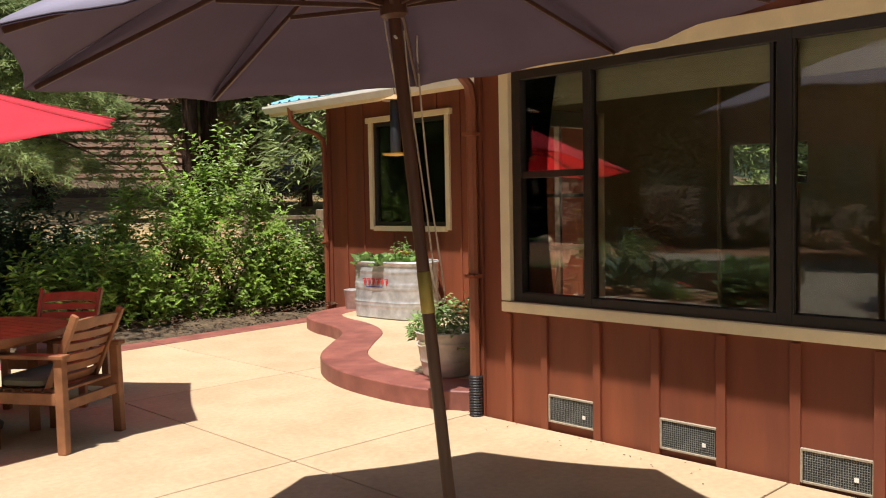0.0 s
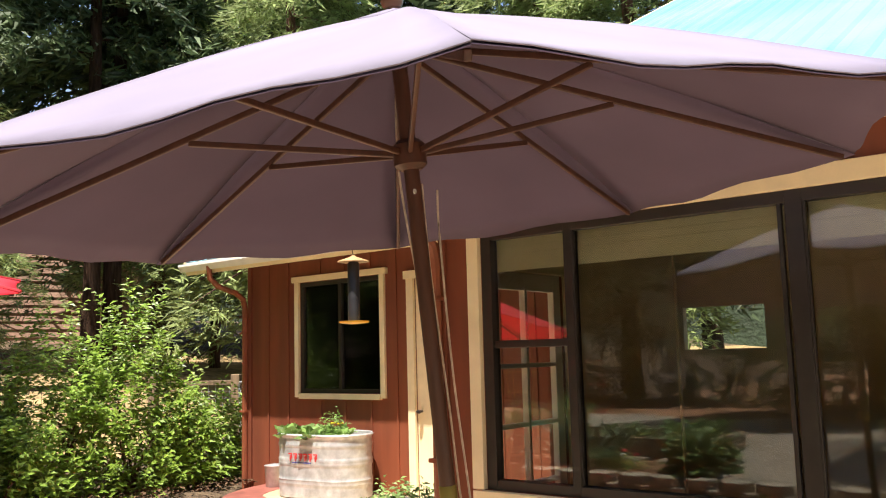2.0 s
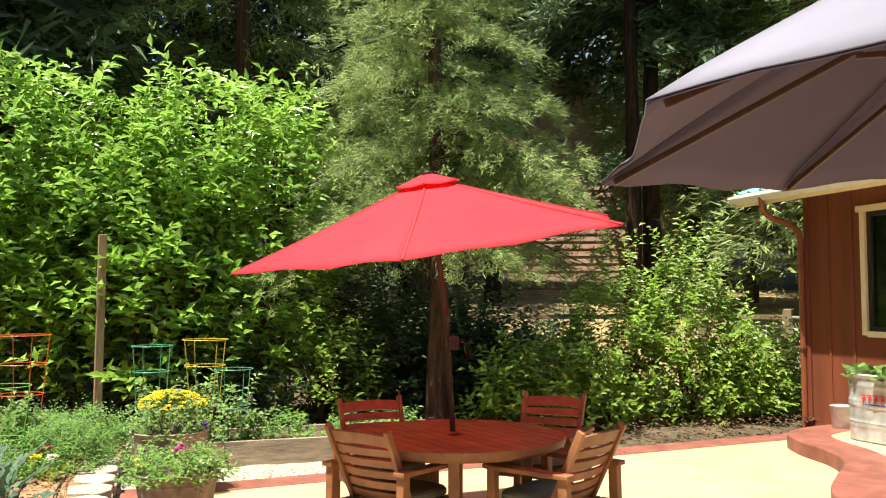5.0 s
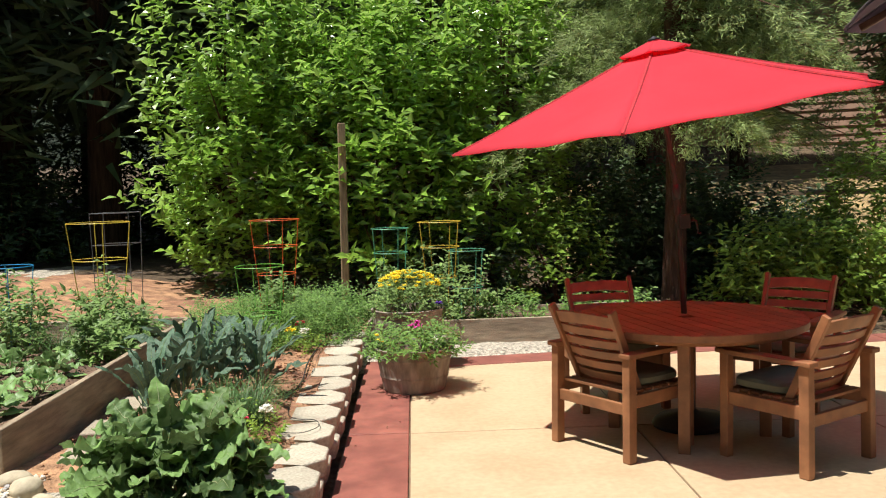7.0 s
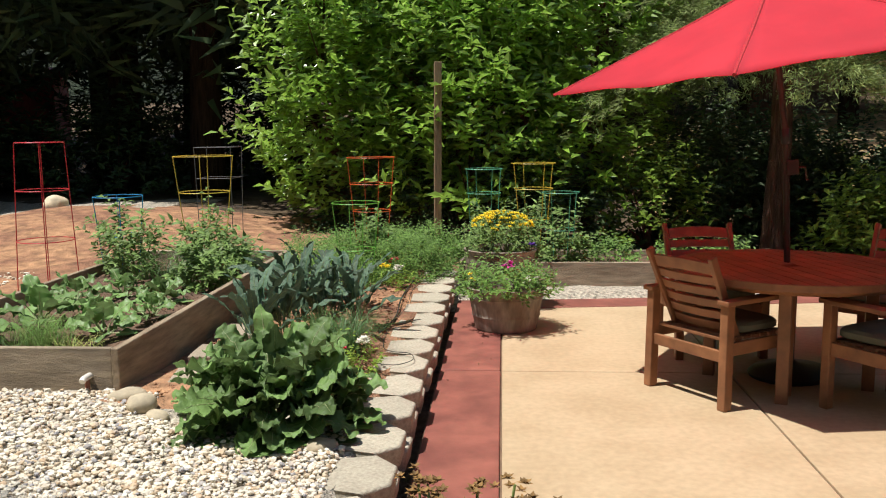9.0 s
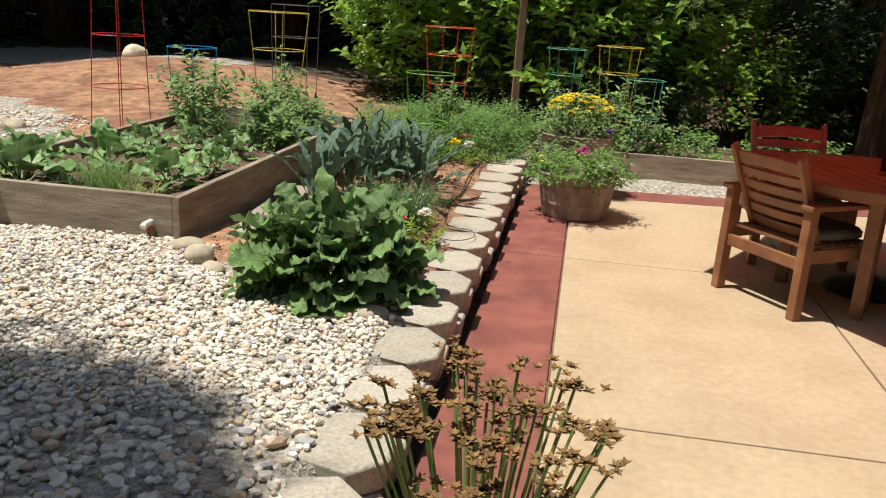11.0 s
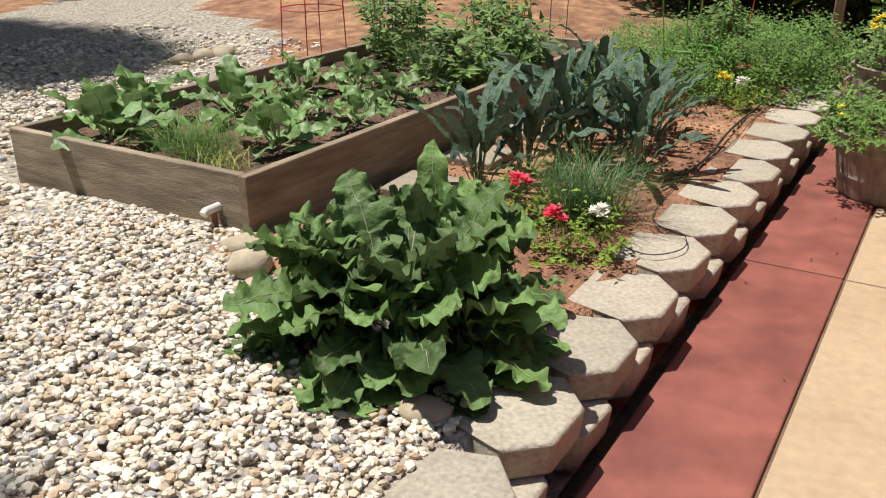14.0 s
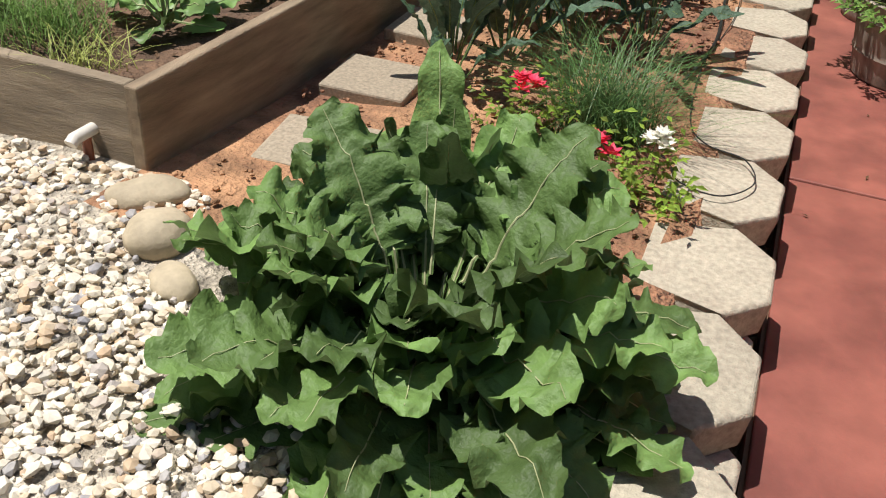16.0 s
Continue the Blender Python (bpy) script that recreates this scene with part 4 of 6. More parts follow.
def armchair():
    """Slatted armchair; its origin is on the ground under the seat, and it faces +y."""
    e = base("slatted_armchair", pose(0, 0, 0), "slatted hardwood patio armchair with grey-green seat cushion", "chair", "chairs round the table")
    for sx in (-1, 1):
        Solid().bar((sx * 0.29, -0.26, 0), (sx * 0.285, -0.25, 0.60), 0.062, 0.055, (1, 0, 0), 1.0).make("rear_leg", TEAK, e, bevel=0.006)
        Solid().bar((sx * 0.29, 0.25, 0), (sx * 0.29, 0.25, 0.60), 0.055, 0.055, (1, 0, 0)).make("front_leg", TEAK, e, bevel=0.006)
        Solid().prism([(sx * 0.29 - 0.04, -0.30), (sx * 0.29 + 0.04, -0.30), (sx * 0.29 + 0.048, 0.22), (sx * 0.29 + 0.03, 0.31), (sx * 0.29 - 0.03, 0.31), (sx * 0.29 - 0.048, 0.22)], 0.598, 0.626).make("armrest", TEAK, e, bevel=0.006)
        Solid().box((sx * 0.29, 0, 0.345), (0.028, 0.47, 0.075)).make("side_rail", TEAK, e, bevel=0.004)
        Solid().bar((sx * 0.225, -0.10, 0.36), (sx * 0.24, -0.34, 0.865), 0.048, 0.03, (1, 0, 0)).make("back_post", TEAK, e, bevel=0.005)
    Solid().box((0, -0.255, 0.30), (0.53, 0.028, 0.065)).make("rear_rail", TEAK, e, bevel=0.004)
    Solid().box((0, 0.25, 0.345), (0.53, 0.028, 0.075)).make("front_rail", TEAK, e, bevel=0.004)
    for k in range(6):
        t = 0.17 + 0.138 * k
        y0, z0 = -0.10 - 0.24 * t, 0.36 + 0.505 * t
        s, nseg = Solid(), 8
        hgt = 0.055 if k < 5 else 0.078
        w = 0.205 + 0.015 * t
        up = Vector((0, -0.24, 0.505)).normalized() * hgt / 2
        nrm = Vector((0, 0.505, 0.24)).normalized() * 0.008
        g = []
        for i in range(nseg + 1):
            x = -w + 2 * w * i / nseg
            c = Vector((x, y0 - 0.03 * (1 - (x / w) ** 2), z0 + (0.012 * (1 - (x / w) ** 2) if k == 5 else 0)))
            g += [c - up - nrm, c + up - nrm, c + up + nrm, c - up + nrm]
        s.add(g, [(4 * i + a, 4 * i + (a + 1) % 4, 4 * i + 4 + (a + 1) % 4, 4 * i + 4 + a) for i in range(nseg) for a in range(4)] + [(0, 3, 2, 1), (4 * nseg, 4 * nseg + 1, 4 * nseg + 2, 4 * nseg + 3)])
        s.make("back_slat", TEAK, e, bevel=0.003, smooth=True)
    for k in range(7):
        Solid().box((0, -0.20 + 0.07 * k, 0.388), (0.53, 0.055, 0.018)).make("seat_slat", TEAK, e, bevel=0.003)
    n = 10
    c = Solid()
    rows = []
    for z, k in ((0.400, 0.90), (0.415, 1.0), (0.445, 1.0), (0.462, 0.93), (0.468, 0.6)):
        rows.append([(0.245 * k * math.copysign(abs(math.cos(6.28319 * i / 32)) ** 0.35, math.cos(6.28319 * i / 32)), 0.08 + 0.18 * k * math.copysign(abs(math.sin(6.28319 * i / 32)) ** 0.35, math.sin(6.28319 * i / 32)), z) for i in range(32)])
    c.add([p for r in rows for p in r], [(a * 32 + i, a * 32 + (i + 1) % 32, a * 32 + 32 + (i + 1) % 32, a * 32 + 32 + i) for a in range(4) for i in range(32)] + [tuple(range(32))[::-1], tuple(range(128, 160))])
    c.make("cushion", CUSHION, e, smooth=True)
    return e


def facing(x, y, dx, dy):
    return pose(x, y, 0, 0, 0, math.degrees(math.atan2(dy, dx)) - 90)


chair = armchair()
chair.matrix_basis = facing(1.275, 6.405, 0.826, 0.563)
copy_thing(chair, facing(2.18, 6.03, -0.53, 0.85))
copy_thing(chair, facing(2.64, 7.25, -0.68, -0.73))
copy_thing(chair, facing(1.45, 7.38, 0.10, -1.0))


# ---- tubs and tank ----
def tub(name, x, y, z, r0, r1, h, mat, label, soil=True, sx=1.0, hoops=(0.35, 0.8), handles=True):
    e = base(name, pose(x, y, z), label, "planter")
    prof = [(r0 * 0.96, 0), (r0, 0.015)]
    for i in range(1, 25):
        t = i / 25
        b = 0.007 * sum(math.exp(-((t - q) / 0.025) ** 2) for q in hoops)
        prof.append((r0 + (r1 - r0) * t + b, h * t))
    prof += [(r1 + 0.012, h), (r1 + 0.014, h + 0.012), (r1 - 0.004, h + 0.016), (r1 - 0.012, h - 0.01), (r1 - 0.03, h - 0.09)]
    Solid().turned((0, 0, 0), prof, 36, sx).make("body", mat, e, smooth=True)
    Solid().turned((0, 0, h - 0.09), [(r1 - 0.032, 0.0), (r1 - 0.035, 0.04), (r1 * 0.6, 0.055), (0.01, 0.06)], 24, sx).make("soil", DARK_SOIL, e, smooth=True)
    if handles:
        g = Solid()
        for s in (-1, 1):
            g.tube(smooth_line([(s * r1 * sx, -0.06, h * 0.86), (s * (r1 * sx + 0.03), -0.05, h * 0.80), (s * (r1 * sx + 0.035), 0, h * 0.76), (s * (r1 * sx + 0.03), 0.05, h * 0.80), (s * r1 * sx, 0.06, h * 0.86)], 4), 0.006, 6)
        g.make("handles", mat, e, smooth=True)
    return e


tub("washtub_planter", 0.015, 8.03, 0.0, 0.245, 0.305, 0.33, OLD_TUB, "rusty weathered washtub planted with flowers")
tub("washtub_planter", -0.03, 8.92, 0.004, 0.255, 0.315, 0.50, OLD_TUB, "tall weathered washtub with yellow chrysanthemums")
tub("small_tub_planter", 4.90, 5.12, 0.145, 0.19, 0.245, 0.34, GREY_TUB, "dull galvanized tub with dark-leaved flowers on the kerb")
tank_at = pose(7.06, 8.17, 0.143, 0, 0, -84)
tank = base("stock_tank_planter", tank_at, "galvanized oval stock tank planter with lettuce", "planter")


def stadium(r, a, n=40):
    return [(math.copysign(a, math.cos(6.28319 * (i + 0.5) / n)) + r * math.cos(6.28319 * (i + 0.5) / n), r * math.sin(6.28319 * (i + 0.5) / n)) for i in range(n)]


prof = [(0.30, 0.0), (0.315, 0.01)]
for i in range(1, 40):
    t = i / 40
    prof.append((0.315 + 0.009 * sum(math.exp(-((t - q) / 0.022) ** 2) for q in (0.24, 0.30, 0.56, 0.62, 0.86)), 0.66 * t))
prof += [(0.325, 0.66), (0.335, 0.675), (0.325, 0.69), (0.312, 0.685), (0.305, 0.60)]
s = Solid()
N = 40
s.add([(x, y, z) for r, z in prof for x, y in stadium(r, 0.26)], [(a * N + i, a * N + (i + 1) % N, (a + 1) * N + (i + 1) % N, (a + 1) * N + i) for a in range(len(prof) - 1) for i in range(N)] + [tuple(range(N))[::-1]])
s.make("body", GALVANIZED, tank, smooth=True)
Solid().add([(x, y, 0.61) for x, y in stadium(0.307, 0.26)], [tuple(range(N))]).make("soil", DARK_SOIL, tank)
mark = Solid()
for k, w in enumerate((0.05, 0.05, 0.05, 0.05, 0.05, 0.05)):
    x = -0.24 + k * 0.072
    mark.box((x + 0.022, -0.330, 0.478), (0.05, 0.006, 0.014)).box((x + 0.022, -0.330, 0.434), (0.012, 0.006, 0.06)).box((x + 0.04, -0.330, 0.45), (0.012, 0.006, 0.045))
mark.make("red_marking", shader("red_print", (0.6, 0.05, 0.05), 0.5, bump=0), tank)
Solid().box((-0.06, -0.329, 0.385), (0.27, 0.005, 0.010)).make("small_marking", shader("blue_print", (0.05, 0.06, 0.25), 0.5, bump=0), tank)
Solid().turned((0, 0, 0), [(0.10, 0), (0.105, 0.01), (0.12, 0.24), (0.128, 0.25), (0.12, 0.255), (0.11, 0.2)], 24).make("metal_bucket", GALVANIZED, at=pose(7.22, 9.22, 0.143), smooth=True)
tagged(bpy.data.objects["metal_bucket"], "small galvanized metal bucket beside the stock tank", "bucket")


# ---- bird feeder under the porch eave ----
def feeder():
    x, y = 3.9, 4.55
    e = base("bird_feeder", pose(x, y, 1.84), "hanging tube bird feeder with yellow tray", "bird feeder")
    Solid().turned((0, 0, 0.02), [(0.035, 0), (0.035, 0.34), (0.02, 0.36)], 16).make("tube", BLACK, e, smooth=True)
    Solid().turned((0, 0, 0), [(0.02, 0), (0.085, 0.008), (0.09, 0.018), (0.035, 0.014)], 24).make("tray", shader("yellow_plastic", (0.75, 0.42, 0.03), 0.5, bump=0), e, smooth=True)
    Solid().turned((0, 0, 0.37), [(0.095, 0), (0.09, 0.006), (0.02, 0.03), (0.006, 0.04)], 24).make("cap", shader("tan_plastic", (0.40, 0.26, 0.12), 0.5, bump=0), e, smooth=True)
    Solid().tube([(0, 0, 0.4), (-0.03, 0, 0.6), (-0.12, 0, 0.76)], 0.0025, 5).make("hook", BRONZE, e)


feeder()


# ---- retaining wall of chamfered concrete blocks ----
blocks = Solid().box((-0.78, 6.2, 0.04), (0.10, 7.2, 0.26)).make("retaining_wall", SOIL)
tagged(blocks, "low retaining wall of two courses of concrete blocks", "retaining wall", kind="structure")


def block_mesh(jit):
    s = Solid()
    r = random.Random(jit)
    w, d, c = 0.198, 0.30, 0.105
    o = [(0, -w + c), (-c * 0.95, -w), (-d, -w * 0.70), (-d, w * 0.70), (-c * 0.95, w), (0, w - c)]
    n = len(o)
    rows = []
    for z, k in ((0, 0.0), (0.09, 0.012), (0.100, 0.003)):
        rows.append([(x + (k if x > -0.1 else 0) - 0.008 + r.uniform(-0.004, 0.004), y + r.uniform(-0.004, 0.004), z) for x, y in o])
    s.add([p for q in rows for p in q], [(a * n + i, a * n + (i + 1) % n, a * n + n + (i + 1) % n, a * n + n + i) for a in range(2) for i in range(n)] + [tuple(range(n))[::-1], tuple(range(2 * n, 3 * n))])
    return s


shapes = []
for j in range(5):
    b = block_mesh(j).make("block", BLOCK, blocks, bevel=0.006)
    shapes.append(b)
used = set()
rb = random.Random(5)
for course, x, z in ((0, -0.456, 0.0), (1, -0.454, 0.104)):
    for k in range(17):
        y = 2.92 + 0.41 * k + (0.205 if course == 0 else 0)
        y += rb.uniform(-0.008, 0.008)
        m = pose(x + rb.uniform(-0.008, 0.008), y, z, 0, 0, rb.uniform(-2, 2))
        j = rb.randrange(5)
        if j not in used:
            used.add(j)
            ob = shapes[j]
        else:
            ob = new("block", shapes[j].data)
            ob.parent = blocks
            mod = ob.modifiers.new("edges", "BEVEL")
            mod.width, mod.segments, mod.limit_method = 0.006, 2, "ANGLE"
        ob.matrix_basis = m


# ---- timber beds ----
def timber_bed(name, x0, x1, y0, y1, z0, z1, label, soil_z, t=0.042, parts="nesw"):
    e = base(name, pose(0, 0, 0), label, "garden bed")
    h, zc = z1 - z0, (z0 + z1) / 2
    if "s" in parts:
        Solid().box(((x0 + x1) / 2 - t / 2, y0 + t / 2, zc), (x1 - x0 - t - 0.004, t, h)).make("board", WEATHERED, e, bevel=0.006)
    if "n" in parts:
        Solid().box(((x0 + x1) / 2 - t / 2, y1 - t / 2, zc), (x1 - x0 - t - 0.004, t, h)).make("board", WEATHERED, e, bevel=0.006)
    if "e" in parts:
        Solid().box((x1 - t / 2, (y0 + y1) / 2, zc), (t, y1 - y0 + 0.02, h + 0.004)).make("board", WEATHERED_Y, e, bevel=0.006)
    if "w" in parts:
        Solid().box((x0 + t / 2, (y0 + y1) / 2, zc), (t, y1 - y0 - 2 * t, h)).make("board", WEATHERED_Y, e, bevel=0.006)
    g, nx, ny = [], max(4, int((x1 - x0 - t) / 0.07)), max(4, int((y1 - y0 - t) / 0.07))
    for i in range(nx + 1):
        for j in range(ny + 1):
            x, y = x0 + t * 0.8 + (x1 - x0 - 1.6 * t) * i / nx, y0 + t * 0.8 + (y1 - y0 - 1.6 * t) * j / ny
            g.append((x, y, soil_z + 0.035 * noise.noise((x * 4, y * 4, 0)) + 0.02 * noise.noise((x * 11, y * 11, 3))))
    Solid().add(g, [(i * (ny + 1) + j, (i + 1) * (ny + 1) + j, (i + 1) * (ny + 1) + j + 1, i * (ny + 1) + j + 1) for i in range(nx) for j in range(ny)]).make("soil", DARK_SOIL, e, smooth=True)
    return e


bed = timber_bed("raised_bed", -3.42, -1.98, 5.47, 9.10, 0.14, 0.475, "raised vegetable bed of weathered timber boards", 0.395)
s = Solid().tube([(-2.145, 5.47, 0.33), (-2.145, 5.40, 0.33), (-2.145, 5.385, 0.32)], 0.017, 10)
s.make("irrigation_pipe", shader("white_pvc", (0.72, 0.68, 0.60), 0.45, bump=0), smooth=True)
riser = Solid().turned((-2.145, 5.44, 0.13), [(0.013, 0), (0.013, 0.19)], 10).make("riser", GUTTER, bpy.data.objects["irrigation_pipe"], smooth=True)
tagged(bpy.data.objects["irrigation_pipe"], "white plastic irrigation pipe stub at the raised bed", "pipe")
timber_bed("long_bed", -0.45, 2.75, 9.84, 10.75, -0.02, 0.245, "low timber bed with tomato plants behind white gravel", 0.17, parts="snew")

# stepping pavers and stones
for x, y, r in ((-1.70, 5.84, 8), (-1.77, 6.36, 4), (-1.80, 6.93, 0), (-1.80, 7.5, -3), (-1.78, 8.05, 2)):
    p = Solid().box((0, 0, 0), (0.29, 0.29, 0.05)).make("stepping_paver", PAVER, bevel=0.008, at=pose(x, y, 0.212, 1, 1, r))
    tagged(p, "square grey concrete stepping paver in red soil", "paver", "stepping pavers")


def stone(x, y, z, sx, sy, sz, seed, name="river_stone", label="smooth tan river stone at the gravel's edge"):
    bm = bmesh.new()
    bmesh.ops.create_icosphere(bm, subdivisions=3, radius=1)
    for v in bm.verts:
        k = 1 + 0.16 * noise.noise(v.co * 1.1 + Vector((seed * 3.1, 0, 0))) + 0.05 * noise.noise(v.co * 3 + Vector((0, seed, 0)))
        v.co = Vector((v.co.x * sx, v.co.y * sy, v.co.z * sz)) * k
    me = bpy.data.meshes.new(name)
    bm.to_mesh(me)
    bm.free()
    me.polygons.foreach_set("use_smooth", [True] * len(me.polygons))
    me.materials.append(STONE)
    ob = new(name, me)
    ob.matrix_basis = pose(x, y, z, 0, 0, seed * 47)
    return tagged(ob, label, "stone", "edging stones")


for q in ((-1.90, 5.36, 0.26, 0.10, 0.06, 0.04, 1), (-1.77, 5.23, 0.26, 0.085, 0.07, 0.055, 2), (-1.65, 5.11, 0.24, 0.07, 0.05, 0.03, 3), (-0.80, 4.82, 0.215, 0.075, 0.055, 0.035, 4), (-5.03, 8.01, 0.23, 0.09, 0.07, 0.06, 5), (-5.02, 8.22, 0.23, 0.11, 0.09, 0.07, 6), (-4.97, 8.39, 0.23, 0.13, 0.10, 0.08, 7), (-5.19, 8.85, 0.23, 0.09, 0.07, 0.06, 8), (-5.33, 9.19, 0.23, 0.11, 0.09, 0.07, 9), (-5.52, 9.60, 0.23, 0.13, 0.10, 0.08, 10), (-5.78, 10.11, 0.23, 0.09, 0.07, 0.06, 11), (-6.35, 10.92, 0.23, 0.11, 0.09, 0.07, 12), (-5.9, 12.3, 0.62, 0.19, 0.15, 0.14, 21)):
    stone(*q)


# ---- tomato cages ----
def cage(x, y, z, r0, r1, h, rings, colour, word, legs=4, square=False):
    e = base("tomato_cage", pose(x, y, z), word + " wire tomato cage pushed into the soil", "tomato cage", "tomato cages")
    for t in rings:
        s = Solid()
        r = r0 + (r1 - r0) * t
        if square:
            s.tube([(r * a, r * b, h * t) for a, b in ((-1, -1), (1, -1), (1, 1), (-1, 1))], 0.0035, 5, True)
        else:
            s.ring((0, 0, h * t), r, 0.0038, 24, 5)
        s.make("ring", colour, e)
    for k in range(legs):
        a = 6.28319 * (k + 0.3) / legs
        c, sn = (math.cos(a), math.sin(a)) if not square else ((-1, 1)[k % 2], (-1, 1)[k // 2])
        Solid().tube([(r0 * c, r0 * sn, -0.06), (r1 * c, r1 * sn, h)], 0.0042, 5).make("leg", colour, e)


ORANGE, GREENW, YELLOWW = wire("orange_wire", (0.62, 0.10, 0.02)), wire("green_wire", (0.15, 0.42, 0.06)), wire("yellow_wire", (0.60, 0.42, 0.05))
REDW, BLUEW, GREYW, TEALW = wire("red_wire", (0.55, 0.03, 0.04)), wire("blue_wire", (0.02, 0.25, 0.50)), wire("grey_wire", (0.12, 0.12, 0.12)), wire("teal_wire", (0.10, 0.36, 0.22))
cage(-1.275, 9.55, 0.17, 0.12, 0.235, 1.14, (0.3, 0.55, 0.78, 1), ORANGE, "orange")
cage(-1.32, 8.9, 0.17, 0.13, 0.215, 0.76, (0.45, 1), GREENW, "bright green")
cage(-2.63, 8.72, 0.38, 0.14, 0.255, 0.98, (0.35, 0.68, 1), YELLOWW, "pale yellow")
cage(-2.95, 10.1, 0.36, 0.17, 0.19, 1.05, (0.4, 0.7, 1), GREYW, "grey", square=True)
cage(-3.74, 8.05, 0.22, 0.24, 0.185, 1.28, (0.38, 0.70, 1), REDW, "tall red")
cage(-3.25, 8.35, 0.38, 0.13, 0.20, 0.66, (0.5, 1), BLUEW, "bright blue")
cage(-0.205, 10.25, 0.16, 0.12, 0.195, 1.0, (0.45, 0.75, 1), TEALW, "dull green")
cage(0.31, 10.35, 0.16, 0.12, 0.23, 1.05, (0.45, 0.75, 1), YELLOWW, "tan")
cage(0.58, 10.15, 0.16, 0.12, 0.19, 0.76, (0.5, 1), TEALW, "dull green")

post = Solid().box((-0.76, 11.3, 1.15), (0.085, 0.085, 2.36), pose(0, 0, 0, 0, 0.6, 10)).make("wooden_post", POST_WOOD, bevel=0.008)
tagged(post, "tall weathered square wooden post in the garden", "post")


# ---- fence, bank, neighbour ----
def fence():
    e = base("wire_fence", pose(0, 0, 0), "wire mesh fence on weathered wooden posts", "fence")
    pts = [(8.53, 11.66), (7.55, 12.32), (5.97, 13.38), (4.2, 13.9)]
    for x, y in pts:
        z = float(height(np.array(x), np.array(y)))
        Solid().box((x, y, z + 0.68), (0.13, 0.13, 1.46), pose(0, 0, 0, 0, 0, 35)).make("post", POST_WOOD, e, bevel=0.01)
    for (x0, y0), (x1, y1) in zip(pts, pts[1:]):
        Solid().bar((x0, y0, 1.33), (x1, y1, 1.33), 0.04, 0.07).make("rail", POST_WOOD, e, bevel=0.005)
        g = Solid()
        L = math.hypot(x1 - x0, y1 - y0)
        for k in range(int(L / 0.1)):
            t = k * 0.1 / L
            g.bar((x0 + (x1 - x0) * t, y0 + (y1 - y0) * t, 0.06), (x0 + (x1 - x0) * t, y0 + (y1 - y0) * t, 1.3), 0.004, 0.004)
        for k in range(12):
            g.bar((x0, y0, 0.1 + 0.1 * k), (x1, y1, 0.1 + 0.1 * k), 0.004, 0.004)
        g.make("mesh", GALVANIZED, e)


fence()


def gate():
    e = base("chain_link_gate", pose(8.3, 10.9, 0.05, 0, 0, 72), "galvanized chain-link gate beside the house", "gate")
    Solid().tube([(0.72, 0, 0.05), (0.72, 0, 1.22), (0.66, 0, 1.28), (-0.66, 0, 1.28), (-0.72, 0, 1.22), (-0.72, 0, 0.05)], 0.02, 8, True).make("frame", GALVANIZED, e, smooth=True)
    g = Solid()
    for k in range(-12, 15):
        for s in (-1, 1):
            a, b = k * 0.11, k * 0.11 + s * 1.2
            x0, x1 = max(-0.72, min(0.72, a)), max(-0.72, min(0.72, b))
            if abs(x1 - x0) > 0.05:
                g.bar((x0, 0, 0.06 + (x0 - a) / s), (x1, 0, 0.06 + (x1 - a) / s), 0.004, 0.004)
    g.make("mesh", GALVANIZED, e)


gate()


def neighbour():
    e = base("neighbour_house", pose(12.2, 27.5, 2.4, 0, 0, -18), "distant house with pinkish brown lap siding", "house")
    m = shader("pink_brown_lap_siding", (0.44, 0.27, 0.19), 0.85, scale=4, amount=0.2, bump=0.15)
    Solid().box((0, 2.0, 2.9), (9, 3.9, 7.2)).make("wall", m, e)
    for k in range(28):
        Solid().box((0, -0.0, -0.5 + 0.245 * k), (9.05, 0.09, 0.235), pose(0, 0, 0, -7)).make("lap_board", m, e)
    Solid().box((0, 1.9, 6.75), (10, 5.2, 0.25), pose(0, 0, 0, 6)).make("roof", SHADED_BARK, e)


neighbour()
shed = Solid().box((0, 0, 1.3), (5, 3, 2.6)).box((0, 0, 2.75), (5.6, 3.6, 0.2), pose(0, 0, 0, 5)).make("red_shed", shader("dull_red_boards", (0.20, 0.035, 0.03), 0.8, scale=5, stretch=(5, 5, 1)), at=pose(-14.8, 24.5, 0.5, 0, 0, 20))
tagged(shed, "dull red wooden shed in deep tree shade", "shed")


